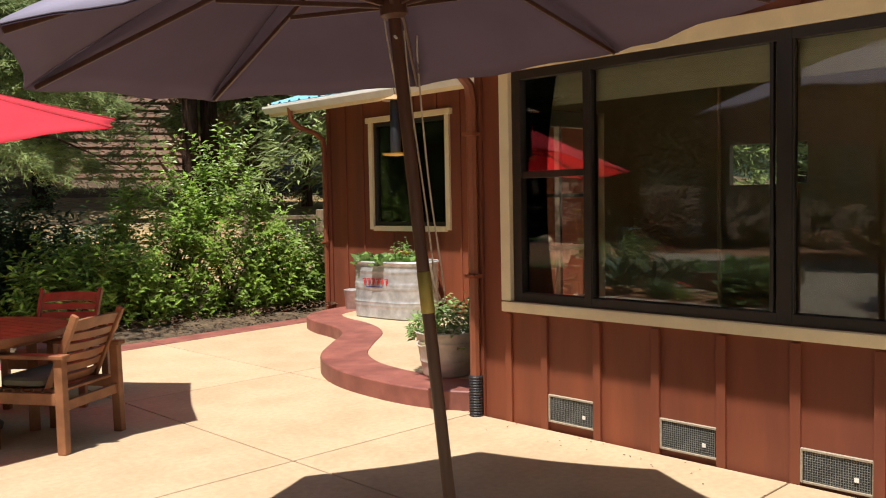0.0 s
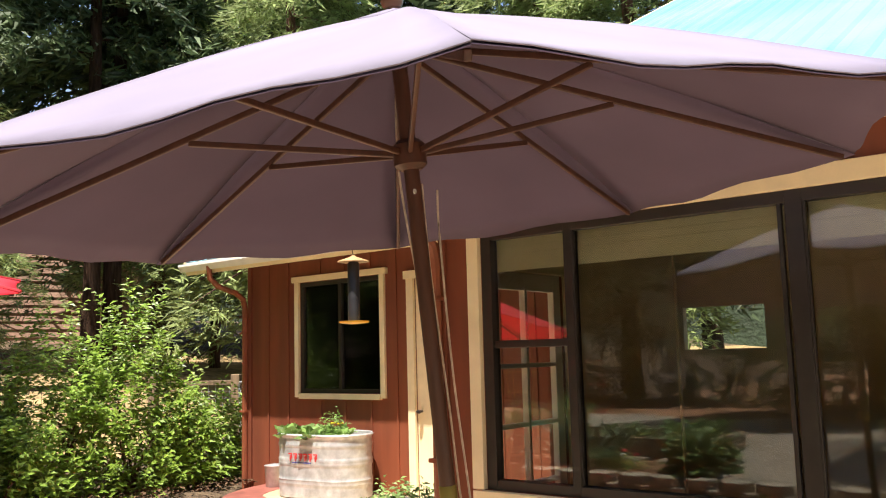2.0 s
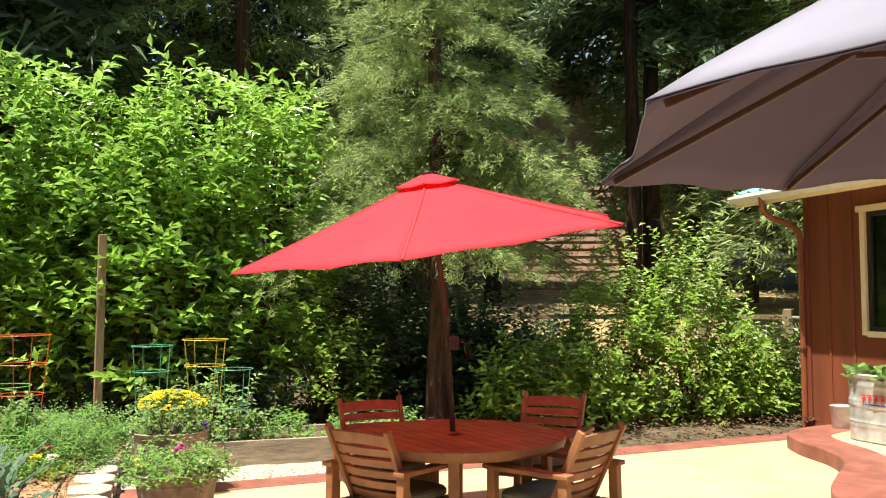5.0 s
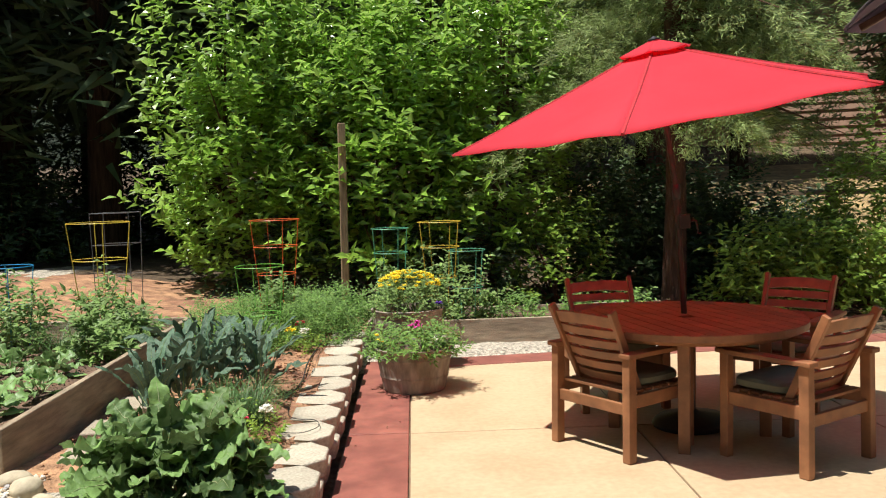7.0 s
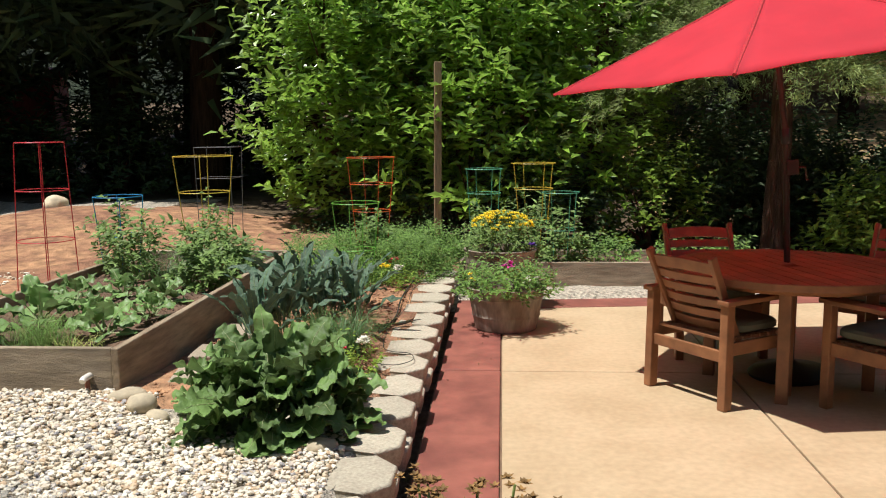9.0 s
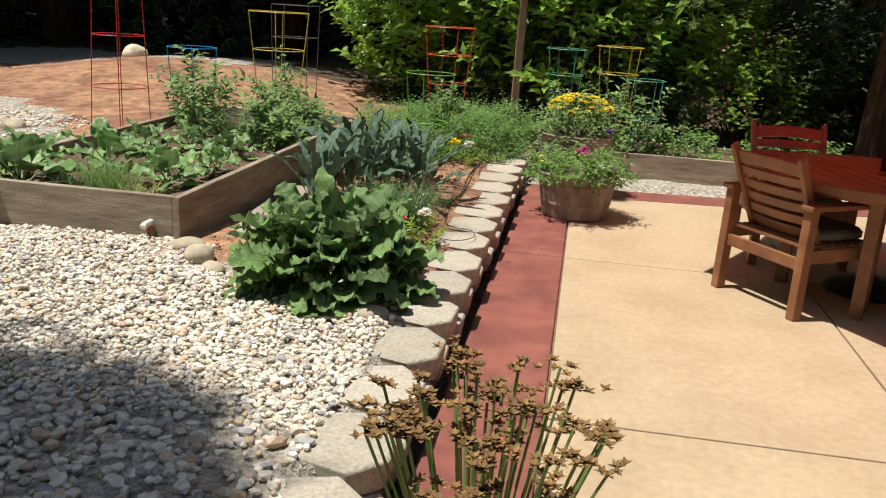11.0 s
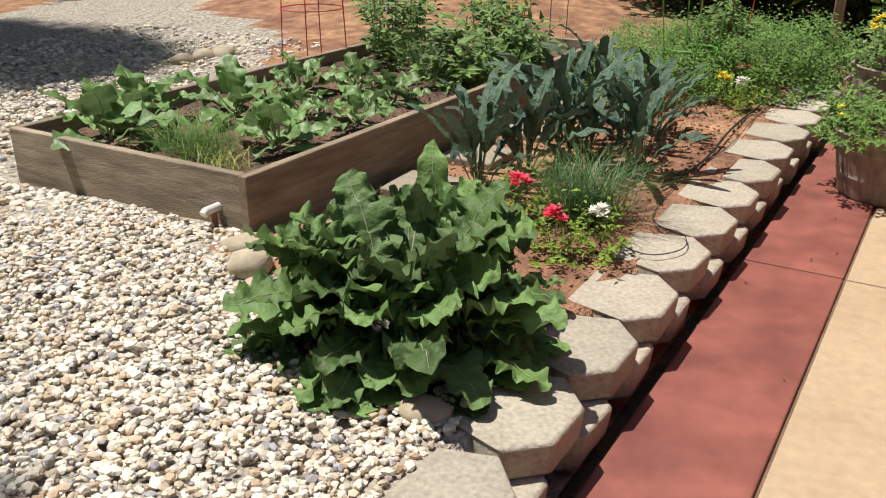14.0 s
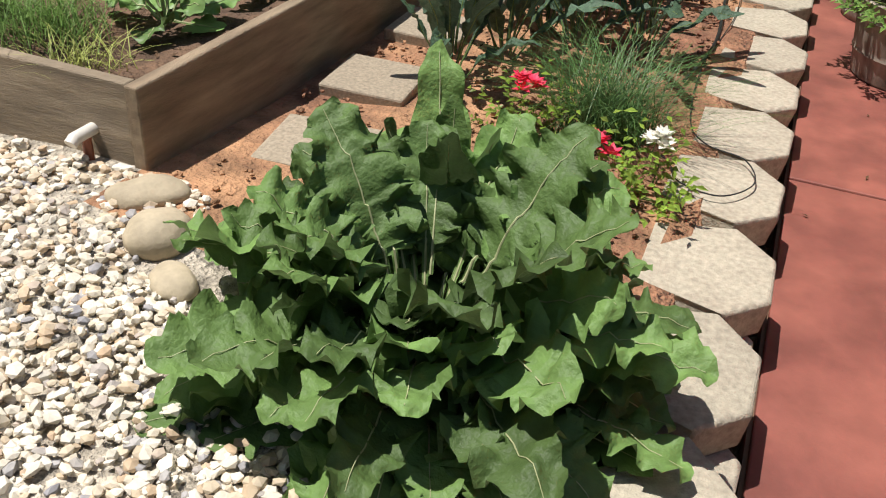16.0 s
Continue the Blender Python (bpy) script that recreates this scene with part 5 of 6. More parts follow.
# ---- broad-leaved vegetables ----
def leaf_sheet(rng, p, az, elev, L, W, bend, ruffle, lobes=0.0, petiole=0.25, ns=12, nw=7, cup=0.15, wave=1.0, blunt=0.7):
    """A curved leaf with a stalk, a rib and a ruffled edge; returns vertices and quads."""
    s = np.linspace(0, 1, ns + 1)
    e = elev - bend * s ** 1.5
    step = L / ns
    h = np.concatenate([[0], np.cumsum(np.cos(e[:-1]) * step)])
    z = np.concatenate([[0], np.cumsum(np.sin(e[:-1]) * step)])
    b = np.clip((s - petiole) / (1 - petiole), 0, 1)
    prof = np.sin(np.pi * np.clip(b, 0, 1) ** 0.75) ** blunt * (b > 0) * (1 - 0.25 * b)
    ph = rng.uniform(0, 6.28, 4)
    w = np.linspace(-1, 1, nw)
    lat = np.array([-math.sin(az), math.cos(az), 0])
    out = np.array([math.cos(az), math.sin(az), 0])
    V = np.empty((ns + 1, nw, 3))
    roll = rng.normal(0, 0.28)
    flat = lat
    for i in range(ns + 1):
        edge = 1 + lobes * math.sin(26 * wave * s[i] + ph[0]) + lobes * 0.8 * math.sin(15 * wave * s[i] + ph[3])
        half = 0.006 + 0.5 * W * prof[i] * edge
        nrm = -out * math.sin(e[i]) + np.array([0, 0, math.cos(e[i])])
        lat, nrm = flat * math.cos(roll) + nrm * math.sin(roll), nrm * math.cos(roll) - flat * math.sin(roll)
        for j in range(nw):
            a = abs(w[j])
            lift = cup * half * a ** 1.5 + ruffle * prof[i] * a ** 2.6 * (math.sin(15 * wave * s[i] + ph[1] + (2.1 if w[j] > 0 else 0)) + 0.55 * math.sin(25 * wave * s[i] + ph[2] + 0.8 * j))
            V[i, j] = p + out * h[i] + np.array([0, 0, z[i]]) + lat * (w[j] * half) + nrm * lift
            V[i, j] += out * ruffle * 0.5 * prof[i] * a * math.sin(23 * s[i] + ph[2])
    i, j = np.meshgrid(np.arange(ns), np.arange(nw - 1), indexing="ij")
    F = np.stack([i * nw + j, (i + 1) * nw + j, (i + 1) * nw + j + 1, i * nw + j + 1], -1).reshape(-1, 4)
    return V.reshape(-1, 3), F


def join(parts):
    V, F, T, k = [], [], [], 0
    for v, f, t in parts:
        V.append(v)
        F.append(f + k)
        T.append(np.full(len(v), t))
        k += len(v)
    return np.concatenate(V), np.concatenate(F), np.concatenate(T)


def leafy_plant(name, x, y, z, n, L, W, elev, bend, ruffle, mat, label, category, seed, lobes=0.05, petiole=0.25, group="", spread=0.03, stem_mat=None, height_step=0.0, ns=12, nw=7, rib=0.005, crinkle=0.0, wave=1.0, blunt=0.7):
    rng = np.random.default_rng(seed)
    parts, ribs = [], Solid()
    for k in range(n):
        t = k / max(n - 1, 1)
        az = k * 2.399 + rng.uniform(-0.3, 0.3)
        el = elev[0] + (elev[1] - elev[0]) * t + rng.uniform(-0.12, 0.12)
        ln = L * rng.uniform(0.75, 1.15) * (1.0 - 0.25 * abs(t - 0.4))
        p = np.array([spread * math.cos(az), spread * math.sin(az), height_step * t])
        v, f = leaf_sheet(rng, p, az, el, ln, W * rng.uniform(0.8, 1.15), bend * rng.uniform(0.6, 1.3), ruffle, lobes, petiole, ns, nw, 0.15, wave, blunt)
        if crinkle:
            v[:, 2] += np.array([crinkle * noise.noise(Vector(q) * 21) + 0.6 * crinkle * noise.noise(Vector(q) * 48) for q in v])
        v[:, 2] = np.maximum(v[:, 2], 0.012 + 0.02 * rng.random())
        parts.append((v, f, rng.random()))
        g = v.reshape(ns + 1, nw, 3)[:, nw // 2]
        ribs.tube([Vector(q) + Vector((0, 0, 0.002)) for q in g[: ns - 1: 2]], 0.004, 5, radii=[rib * (1 - 0.85 * i / len(g[: ns - 1: 2])) for i in range(len(g[: ns - 1: 2]))])
    V, F, T = join(parts)
    e = base(name, pose(x, y, z), label, category, group)
    raw_mesh("leaves", V, F, mat, e, T)
    ribs.make("stalks", stem_mat or PALE_STEM, e, smooth=True)
    return e


leafy_plant("rhubarb_plant", -1.08, 5.14, 0.20, 118, 0.42, 0.175, (-0.25, 1.15), 0.70, 0.030, RHUBARB, "large ruffled dark green rhubarb plant spilling over gravel", "plant", 4, 0.10, 0.20, spread=0.10, height_step=0.15, ns=42, nw=9, rib=0.0032, crinkle=0.022, wave=3.0, blunt=0.45)
leafy_plant("rhubarb_plant", -1.17, 5.46, 0.20, 7, 0.48, 0.145, (1.1, 1.52), 0.25, 0.02, RHUBARB, "upright pale ruffled rhubarb leaves", "plant", 9, 0.13, 0.2, spread=0.04, ns=30, nw=11, rib=0.0045, crinkle=0.022)
for k, (x, y, h) in enumerate(((-1.56, 6.48, 0.46), (-1.46, 6.78, 0.44), (-1.60, 7.40, 0.50), (-1.03, 7.10, 0.48), (-1.27, 7.05, 0.42), (-1.25, 7.50, 0.46), (-1.58, 7.95, 0.48), (-1.20, 7.85, 0.40), (-1.42, 7.15, 0.50))):
    leafy_plant("kale_plant", x, y, 0.195, 13, h * 1.15, 0.050, (1.05, 1.6), 1.2, 0.011, KALE, "blue-green kale with narrow blistered leaves", "plant", 20 + k, 0.08, 0.30, "kale plants", 0.025, STEM, 0.12, 18, 5, 0.003, 0.022, 2.4, 0.35)
for k, (x, y, s) in enumerate(((-3.05, 5.72, 1.15), (-3.2, 6.05, 1.0), (-2.88, 6.36, 1.15), (-2.32, 6.02, 0.85), (-2.24, 6.52, 0.75), (-2.36, 7.0, 0.7), (-2.95, 6.95, 0.8), (-2.7, 7.15, 0.7), (-2.6, 6.55, 0.55))):
    leafy_plant("cabbage_plant", x, y, 0.39, 11, 0.31 * s, 0.15 * s, (0.30, 1.35), 1.0, 0.020, CABBAGE, "young broad-leaved cabbage plant in dark soil", "plant", 40 + k, 0.09, 0.30, "cabbages in the raised bed", 0.02, PALE_STEM, 0.06, 20, 9, 0.004, 0.018, 1.6)
for k in range(7):
    a = 0.9 * k
    leafy_plant("lettuce_plant", 6.98 + 0.34 * math.cos(a) * 0.6, 8.28 + 0.42 * math.sin(a), 0.75, 10, 0.19, 0.13, (0.4, 1.4), 0.6, 0.012, HERB, "bright green lettuce in the stock tank", "plant", 60 + k, 0.06, 0.15, "lettuces in the tank", 0.015, PALE_STEM, 0.02, 8, 5)


# ---- blades and bushes ----
def blades(rng, p, d, L, W):
    """Narrow tapering scales, one triangle each."""
    n = len(p)
    d = unit(d)
    s = unit(np.cross(d, rng.normal(0, 1, (n, 3))))
    L, W = np.broadcast_to(L, n)[:, None], np.broadcast_to(W, n)[:, None]
    v = np.stack([p - s * W * 0.5, p + d * L, p + d * L * 0.12 + s * W * 0.5], 1)
    return v.reshape(-1, 3), np.arange(3 * n).reshape(n, 3)


def tuft(name, x, y, z, n, L, r, mat, label, seed, group=""):
    """Thin arching blades from one crown."""
    rng = np.random.default_rng(seed)
    az, el = rng.uniform(0, 6.28, n), rng.uniform(0.75, 1.5, n)
    ln = L * rng.uniform(0.6, 1.15, n)
    t = np.linspace(0, 1, 6)
    o = np.stack([np.cos(az), np.sin(az), 0 * az], 1)
    P = np.stack([r * rng.normal(0, 0.6, n), r * rng.normal(0, 0.6, n), 0 * az], 1)[:, None] + o[:, None] * (np.cos(el)[:, None] * t + 0.42 * t ** 2.4)[..., None] * ln[:, None, None]
    P[..., 2] += (np.sin(el)[:, None] * (t - 0.33 * t ** 3)) * ln[:, None]
    lat = np.stack([-np.sin(az), np.cos(az), 0 * az], 1)[:, None] * (0.0018 * (1 - 0.75 * t))[None, :, None]
    V = np.stack([P - lat, P + lat], 2).reshape(n, 12, 3)
    q = np.array([[2 * i, 2 * i + 1, 2 * i + 3, 2 * i + 2] for i in range(5)])
    F = (np.arange(n)[:, None, None] * 12 + q[None]).reshape(-1, 4)
    ob = raw_mesh(name, V.reshape(-1, 3), F, mat, None, np.repeat(rng.random(n), 12))
    ob.matrix_basis = pose(x, y, z)
    return tagged(ob, label, "plant", group)


tuft("chive_clump", -1.0, 6.38, 0.195, 760, 0.38, 0.11, CHIVE, "dense arching clump of dark green chives", 5)
tuft("fennel_tuft", -2.58, 5.78, 0.39, 420, 0.26, 0.13, HERB, "feathery bright green fennel tuft", 6)
tuft("grass_tuft", -2.30, 5.66, 0.39, 110, 0.15, 0.10, shader("yellow_green_blade", (0.34, 0.38, 0.09), 0.6, bump=0, spread=0.3), "yellow-green grassy seedlings at the bed's corner", 7)
tuft("onion_tuft", -2.55, 7.75, 0.39, 260, 0.42, 0.12, CHIVE, "upright green onion tuft in the bed", 8)


def bush(name, x, y, z, rx, ry, rz, n, per, leaf, mat, label, seed, category="bush", twig=0.22, group="", stems=8, up=0.6, inner=0.55):
    """A loose bush: leafy twigs set through an uneven mound, on stems."""
    rng = np.random.default_rng(seed)
    a = unit(rng.normal(0, 1, (n, 3)))
    a[:, 2] = np.abs(a[:, 2]) * 1.0 - 0.05
    lump = np.array([1 + 0.28 * noise.noise(Vector((q[0] * 1.7 + seed, q[1] * 1.7, q[2] * 1.7))) for q in a])
    rad = (inner + (1 - inner) * rng.random(n) ** 0.6) * lump
    P = a * rad[:, None] * np.array([rx, ry, rz])
    D = a * np.array([1, 1, 0.7]) + np.array([0, 0, up]) + rng.normal(0, 0.25, (n, 3))
    p, d, u = twigs(rng, P, D, twig, per, leaf)
    e = base(name, pose(x, y, z), label, category, group)
    k = len(p)
    leaves("leaves", mat, p, d, u, leaf * rng.uniform(0.6, 1.2, k), leaf * 0.42 * rng.uniform(0.7, 1.2, k), e, rng)
    st = Solid()
    for i in range(min(n, stems)):
        q = Vector(P[i * (n // max(stems, 1)) % n])
        st.tube([(0.02 * i, 0.01 * i, -0.02), Vector((q.x * 0.4, q.y * 0.4, q.z * 0.55)), q], 0.008, 5, radii=[0.012 * (rz / 0.8) ** 0.6, 0.008 * (rz / 0.8) ** 0.6, 0.003])
    st.make("stems", STEM if rz < 1 else BARK, e, smooth=True)
    return e


for k, (x, y, rx, ry, h) in enumerate(((-1.62, 8.75, 0.42, 0.45, 0.36), (-0.92, 9.30, 0.40, 0.42, 0.40), (-1.35, 9.45, 0.45, 0.45, 0.42), (-0.72, 9.95, 0.34, 0.40, 0.40), (-1.75, 9.75, 0.5, 0.5, 0.36), (-1.25, 10.2, 0.5, 0.45, 0.38))):
    bush("herb_bush", x, y, 0.16, rx, ry, h, 620, 9, 0.034, HERB, "bright green small-leaved oregano mound", 80 + k, "herb", 0.14, "herb mounds", 10)
for k, (x, y, z, r, h) in enumerate(((-2.95, 8.0, 0.39, 0.26, 0.52), (-2.45, 8.45, 0.39, 0.22, 0.42), (-2.62, 8.75, 0.39, 0.18, 0.5), (-2.3, 7.55, 0.39, 0.14, 0.26), (-2.2, 8.05, 0.39, 0.12, 0.24), (0.32, 10.32, 0.16, 0.26, 0.75), (0.62, 10.15, 0.16, 0.26, 0.60), (-0.2, 10.2, 0.16, 0.22, 0.55), (-1.28, 9.5, 0.17, 0.16, 0.62), (-3.25, 8.35, 0.39, 0.2, 0.5))):
    bush("tomato_plant", x, y, z, r, r, h, 46, 10, 0.085, TOMATO, "leafy tomato plant growing in its cage", 100 + k, "plant", 0.17, "tomato plants", 6, inner=0.12)
for k, (x, y, r) in enumerate(((1.12, 10.25, 0.22), (1.75, 10.3, 0.16), (2.3, 10.2, 0.24))):
    bush("vegetable_seedling", x, y, 0.16, r, r, r * 1.1, 70, 7, 0.06, HERB, "small bright green vegetable seedling in the bed", 120 + k, "plant", 0.12, "seedlings in the long bed", 5)


def blooms(name, parent, places, mat, r, rng, petals=9):
    """Small double flowers of many petals."""
    places = np.asarray(places, float)
    n = len(places)
    az = np.tile(np.arange(petals) * 6.28319 / petals, n) + np.repeat(rng.uniform(0, 6, n), petals)
    el = np.tile(np.where(np.arange(petals) % 2, 0.25, 0.75), n)
    P = np.repeat(places, petals, 0)
    D = np.stack([np.cos(az) * np.cos(el), np.sin(az) * np.cos(el), np.sin(el)], 1)
    leaves(name, mat, P, D, np.tile([0, 0, 1.0], (len(P), 1)), r, r * 0.62, parent, rng, 0.1, 0.1)


def tub_flowers(name, x, y, z, r, h, mat, label, seed, sets, n=260, leaf=0.045):
    e = bush(name, x, y, z, r, r, h, n, 8, leaf, mat, label, seed, "flowers", 0.13, stems=8)
    rng = np.random.default_rng(seed)
    for nm, m, cnt, fr, (fx, fy, fz), sp in sets:
        q = unit(rng.normal(0, 1, (cnt, 3)))
        q[:, 2] = np.abs(q[:, 2])
        blooms(nm, e, q * np.array(sp) + np.array([fx, fy, fz]), m, fr, rng)
    return e


tub_flowers("petunia_planting", 0.0, 8.02, 0.28, 0.34, 0.19, HERB, "mixed green petunias with magenta and white blooms", 130, (("magenta_blooms", PINK, 7, 0.035, (0.04, -0.05, 0.20), (0.05, 0.05, 0.05)), ("white_blooms", WHITE_PETAL, 8, 0.035, (0.22, -0.12, 0.08), (0.07, 0.07, 0.07)), ("yellow_blooms", YELLOW, 4, 0.025, (-0.27, -0.1, 0.12), (0.05, 0.05, 0.05))))
tub_flowers("chrysanthemum_planting", -0.02, 8.92, 0.44, 0.30, 0.34, TOMATO, "mounded yellow chrysanthemums with dark leaves", 131, (("yellow_blooms", YELLOW, 120, 0.032, (0, 0, 0.26), (0.27, 0.25, 0.14)), ("violet_blooms", PURPLE, 5, 0.035, (0.22, -0.2, 0.12), (0.05, 0.05, 0.05)), ("pale_blooms", WHITE_PETAL, 3, 0.03, (0.26, -0.15, 0.08), (0.04, 0.04, 0.04))))
tub_flowers("dark_leaved_planting", 4.95, 5.16, 0.42, 0.24, 0.22, TOMATO, "dark-leaved flowering plant with pale blooms in tub", 132, (("pale_blooms", WHITE_PETAL, 4, 0.03, (-0.1, -0.15, 0.12), (0.1, 0.08, 0.12)),), 130, 0.06)
tub_flowers("pansy_planting", 6.98, 7.95, 0.75, 0.12, 0.20, HERB, "yellow pansies and leafy shoots in the tank", 133, (("yellow_blooms", YELLOW, 5, 0.03, (0, -0.05, 0.16), (0.08, 0.08, 0.05)),), 40, 0.05)
for k, (x, y, m, nm, lab) in enumerate(((-0.93, 5.93, RED_PETAL, "scarlet_blooms", "small scarlet pink with grey-green leaves"), (-0.80, 6.02, WHITE_PETAL, "white_blooms", "small white flowering bedding plant"), (-1.22, 6.22, RED_PETAL, "scarlet_blooms", "small scarlet pink beside the chives"), (-0.92, 8.65, WHITE_PETAL, "white_blooms", "white bedding flowers near the blocks"), (-1.05, 8.75, YELLOW, "yellow_blooms", "yellow marigold by the blocks"), (-1.0, 9.05, RED_PETAL, "red_blooms", "red bedding flowers among herbs"))):
    tub_flowers("bedding_flower", x, y, 0.195, 0.07, 0.13, SHRUB, lab, 140 + k, ((nm, m, 7, 0.034, (0, 0, 0.17), (0.035, 0.035, 0.03)),), 26, 0.035)

# dried flowers in a pot near the walker
pot = tub("terracotta_pot", -0.10, 2.72, 0.004, 0.14, 0.19, 0.45, shader("terracotta", (0.36, 0.14, 0.07), 0.85, scale=9, bump=0.1), "terracotta pot standing on the red border", handles=False, hoops=())
rng = np.random.default_rng(77)
fl = base("sedum_plant", pose(-0.10, 2.72, 0.42), "rust-brown dried sedum heads on stems", "plant")
st, heads = Solid(), []
for k in range(60):
    a, r, h = rng.uniform(0, 6.28), 0.23 * rng.random() ** 0.5, rng.uniform(0.38, 0.51)
    q = Vector((r * math.cos(a), r * math.sin(a), h * (1 - 0.4 * r)))
    st.tube([(q.x * 0.25, q.y * 0.25, 0), (q.x * 0.7, q.y * 0.7, q.z * 0.6), q], 0.003, 5)
    for j in range(7):
        heads.append(q + Vector((rng.normal(0, 0.014), rng.normal(0, 0.014), rng.uniform(-0.004, 0.01))))
st.make("stems", STEM, fl)
blooms("flower_heads", fl, [tuple(h) for h in heads], DRY_FLOWER, 0.015, rng, 7)


# ---- hedge and shrubs ----
def hedge():
    rng = np.random.default_rng(200)
    e = base("laurel_hedge", pose(-0.3, 12.7, 0.05), "tall glossy green laurel hedge with upright shoots", "hedge")
    lobes = [(rng.uniform(-2.2, 2.1), rng.uniform(-0.5, 0.5), rng.uniform(0.4, 1.0), rng.uniform(2.6, 4.7)) for _ in range(18)]
    P, D = [], []
    for x, y, r, top in lobes:
        m = 120
        a = rng.uniform(0, 6.28, m)
        z = 0.35 + (top - 0.35) * rng.random(m) ** 0.75
        rr = r * (0.55 + 0.45 * rng.random(m)) * np.clip((top - z) / 1.2, 0.12, 1) ** 0.6
        P.append(np.stack([x + rr * np.cos(a), y - 0.1 + rr * np.sin(a) * 0.9, z], 1))
        D.append(np.stack([np.cos(a) * 0.8, np.sin(a) * 0.8 - 0.25, 0.55 + 0.5 * rng.random(m)], 1))
    P, D = np.concatenate(P), np.concatenate(D)
    p, d, u = twigs(rng, P, D, 0.46, 10, 0.16)
    k = len(p)
    leaves("leaves", LAUREL, p, d, u, 0.185 * rng.uniform(0.6, 1.2, k), 0.080 * rng.uniform(0.7, 1.2, k), e, rng)
    st = Solid()
    for x, y, r, top in lobes:
        st.tube([(x * 0.9, y, -0.1), (x, y, top * 0.5), (x + 0.1, y, top * 0.9)], 0.03, 6, radii=[0.045, 0.03, 0.01])
        for j in range(6):
            a, z = rng.uniform(0, 6.28), top * rng.uniform(0.15, 0.7)
            st.tube([(x, y, z), (x + 0.8 * r * math.cos(a), y + 0.8 * r * math.sin(a), z + 0.5)], 0.01, 5, radii=[0.016, 0.005])
    st.make("stems", BARK, e, smooth=True)


hedge()
for k, (x, y, rx, ry, h, n) in enumerate(((4.7, 10.9, 0.6, 0.5, 1.25, 260), (5.5, 11.2, 0.75, 0.55, 2.1, 420), (6.35, 11.0, 0.70, 0.55, 2.45, 480), (7.15, 10.9, 0.55, 0.5, 1.35, 300), (7.75, 11.1, 0.5, 0.5, 1.0, 220), (3.9, 10.8, 0.45, 0.4, 0.95, 160), (1.75, 12.0, 0.7, 0.5, 1.7, 200))):
    bush("lilac_shrub", x, y, 0.02, rx, ry, h, n, 9, 0.115, SHRUB, "leafy green shrub against the wire fence", 220 + k, "shrub", 0.30, "shrubs along the fence", 10, 0.7, 0.5)

# the trees' shade is put into the leaf colour of these shrubs
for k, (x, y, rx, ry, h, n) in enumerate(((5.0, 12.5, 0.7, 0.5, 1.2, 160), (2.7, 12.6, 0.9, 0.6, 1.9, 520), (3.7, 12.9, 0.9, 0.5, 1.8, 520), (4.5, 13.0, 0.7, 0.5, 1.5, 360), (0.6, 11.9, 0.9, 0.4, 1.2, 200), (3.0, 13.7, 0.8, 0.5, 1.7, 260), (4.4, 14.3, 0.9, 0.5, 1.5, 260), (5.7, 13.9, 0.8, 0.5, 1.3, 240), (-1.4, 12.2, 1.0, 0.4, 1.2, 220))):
    bush("understory_shrub", x, y, 0.02, rx, ry, h, n, 9, 0.13, SHADED_LEAF, "shrub below the trees, leaf colour darkened as their shade", 240 + k, "shrub", 0.32, "understory shrubs", 8, 0.6, 0.4)
# filler between the trunks; the dark leaf colour stands for shade
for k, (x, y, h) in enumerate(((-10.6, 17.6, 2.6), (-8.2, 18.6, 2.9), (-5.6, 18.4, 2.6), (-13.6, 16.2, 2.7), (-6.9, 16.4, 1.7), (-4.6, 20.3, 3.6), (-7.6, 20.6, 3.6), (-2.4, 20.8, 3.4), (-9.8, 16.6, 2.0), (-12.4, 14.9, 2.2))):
    bush("understory_shrub", x, y, float(height(np.array(x), np.array(y))) - 0.05, 1.5, 1.1, h, 260, 9, 0.20, SHADED_LEAF, "broad filler shrub between the forest trunks, leaves darkened as shade", 280 + k, "shrub", 0.4, "understory shrubs", 8, 0.6, 0.4)
# row added out of view to darken what the wide window mirrors
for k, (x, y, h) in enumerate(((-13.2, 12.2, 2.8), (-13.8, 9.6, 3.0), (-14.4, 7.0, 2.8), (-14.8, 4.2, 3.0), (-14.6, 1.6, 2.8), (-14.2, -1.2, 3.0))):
    bush("understory_shrub", x, y, float(height(np.array(x), np.array(y))) - 0.05, 1.9, 1.6, h, 230, 9, 0.22, SHADED_LEAF, "broad added shrub at the wood's edge, leaves darkened as shade", 300 + k, "shrub", 0.4, "understory shrubs", 8, 0.6, 0.35)
for k, (x, y, h) in enumerate(((-6.2, 0.4, 1.3), (-6.6, 2.0, 0.9), (-6.9, -1.6, 1.6), (-7.2, 3.6, 1.1))):
    bush("border_shrub", x, y, 0.15, 0.7, 0.7, h, 200, 9, 0.10, SHRUB, "leafy shrub bordering the gravel path", 260 + k, "shrub", 0.3, "shrubs by the path", 8, 0.7, 0.5)


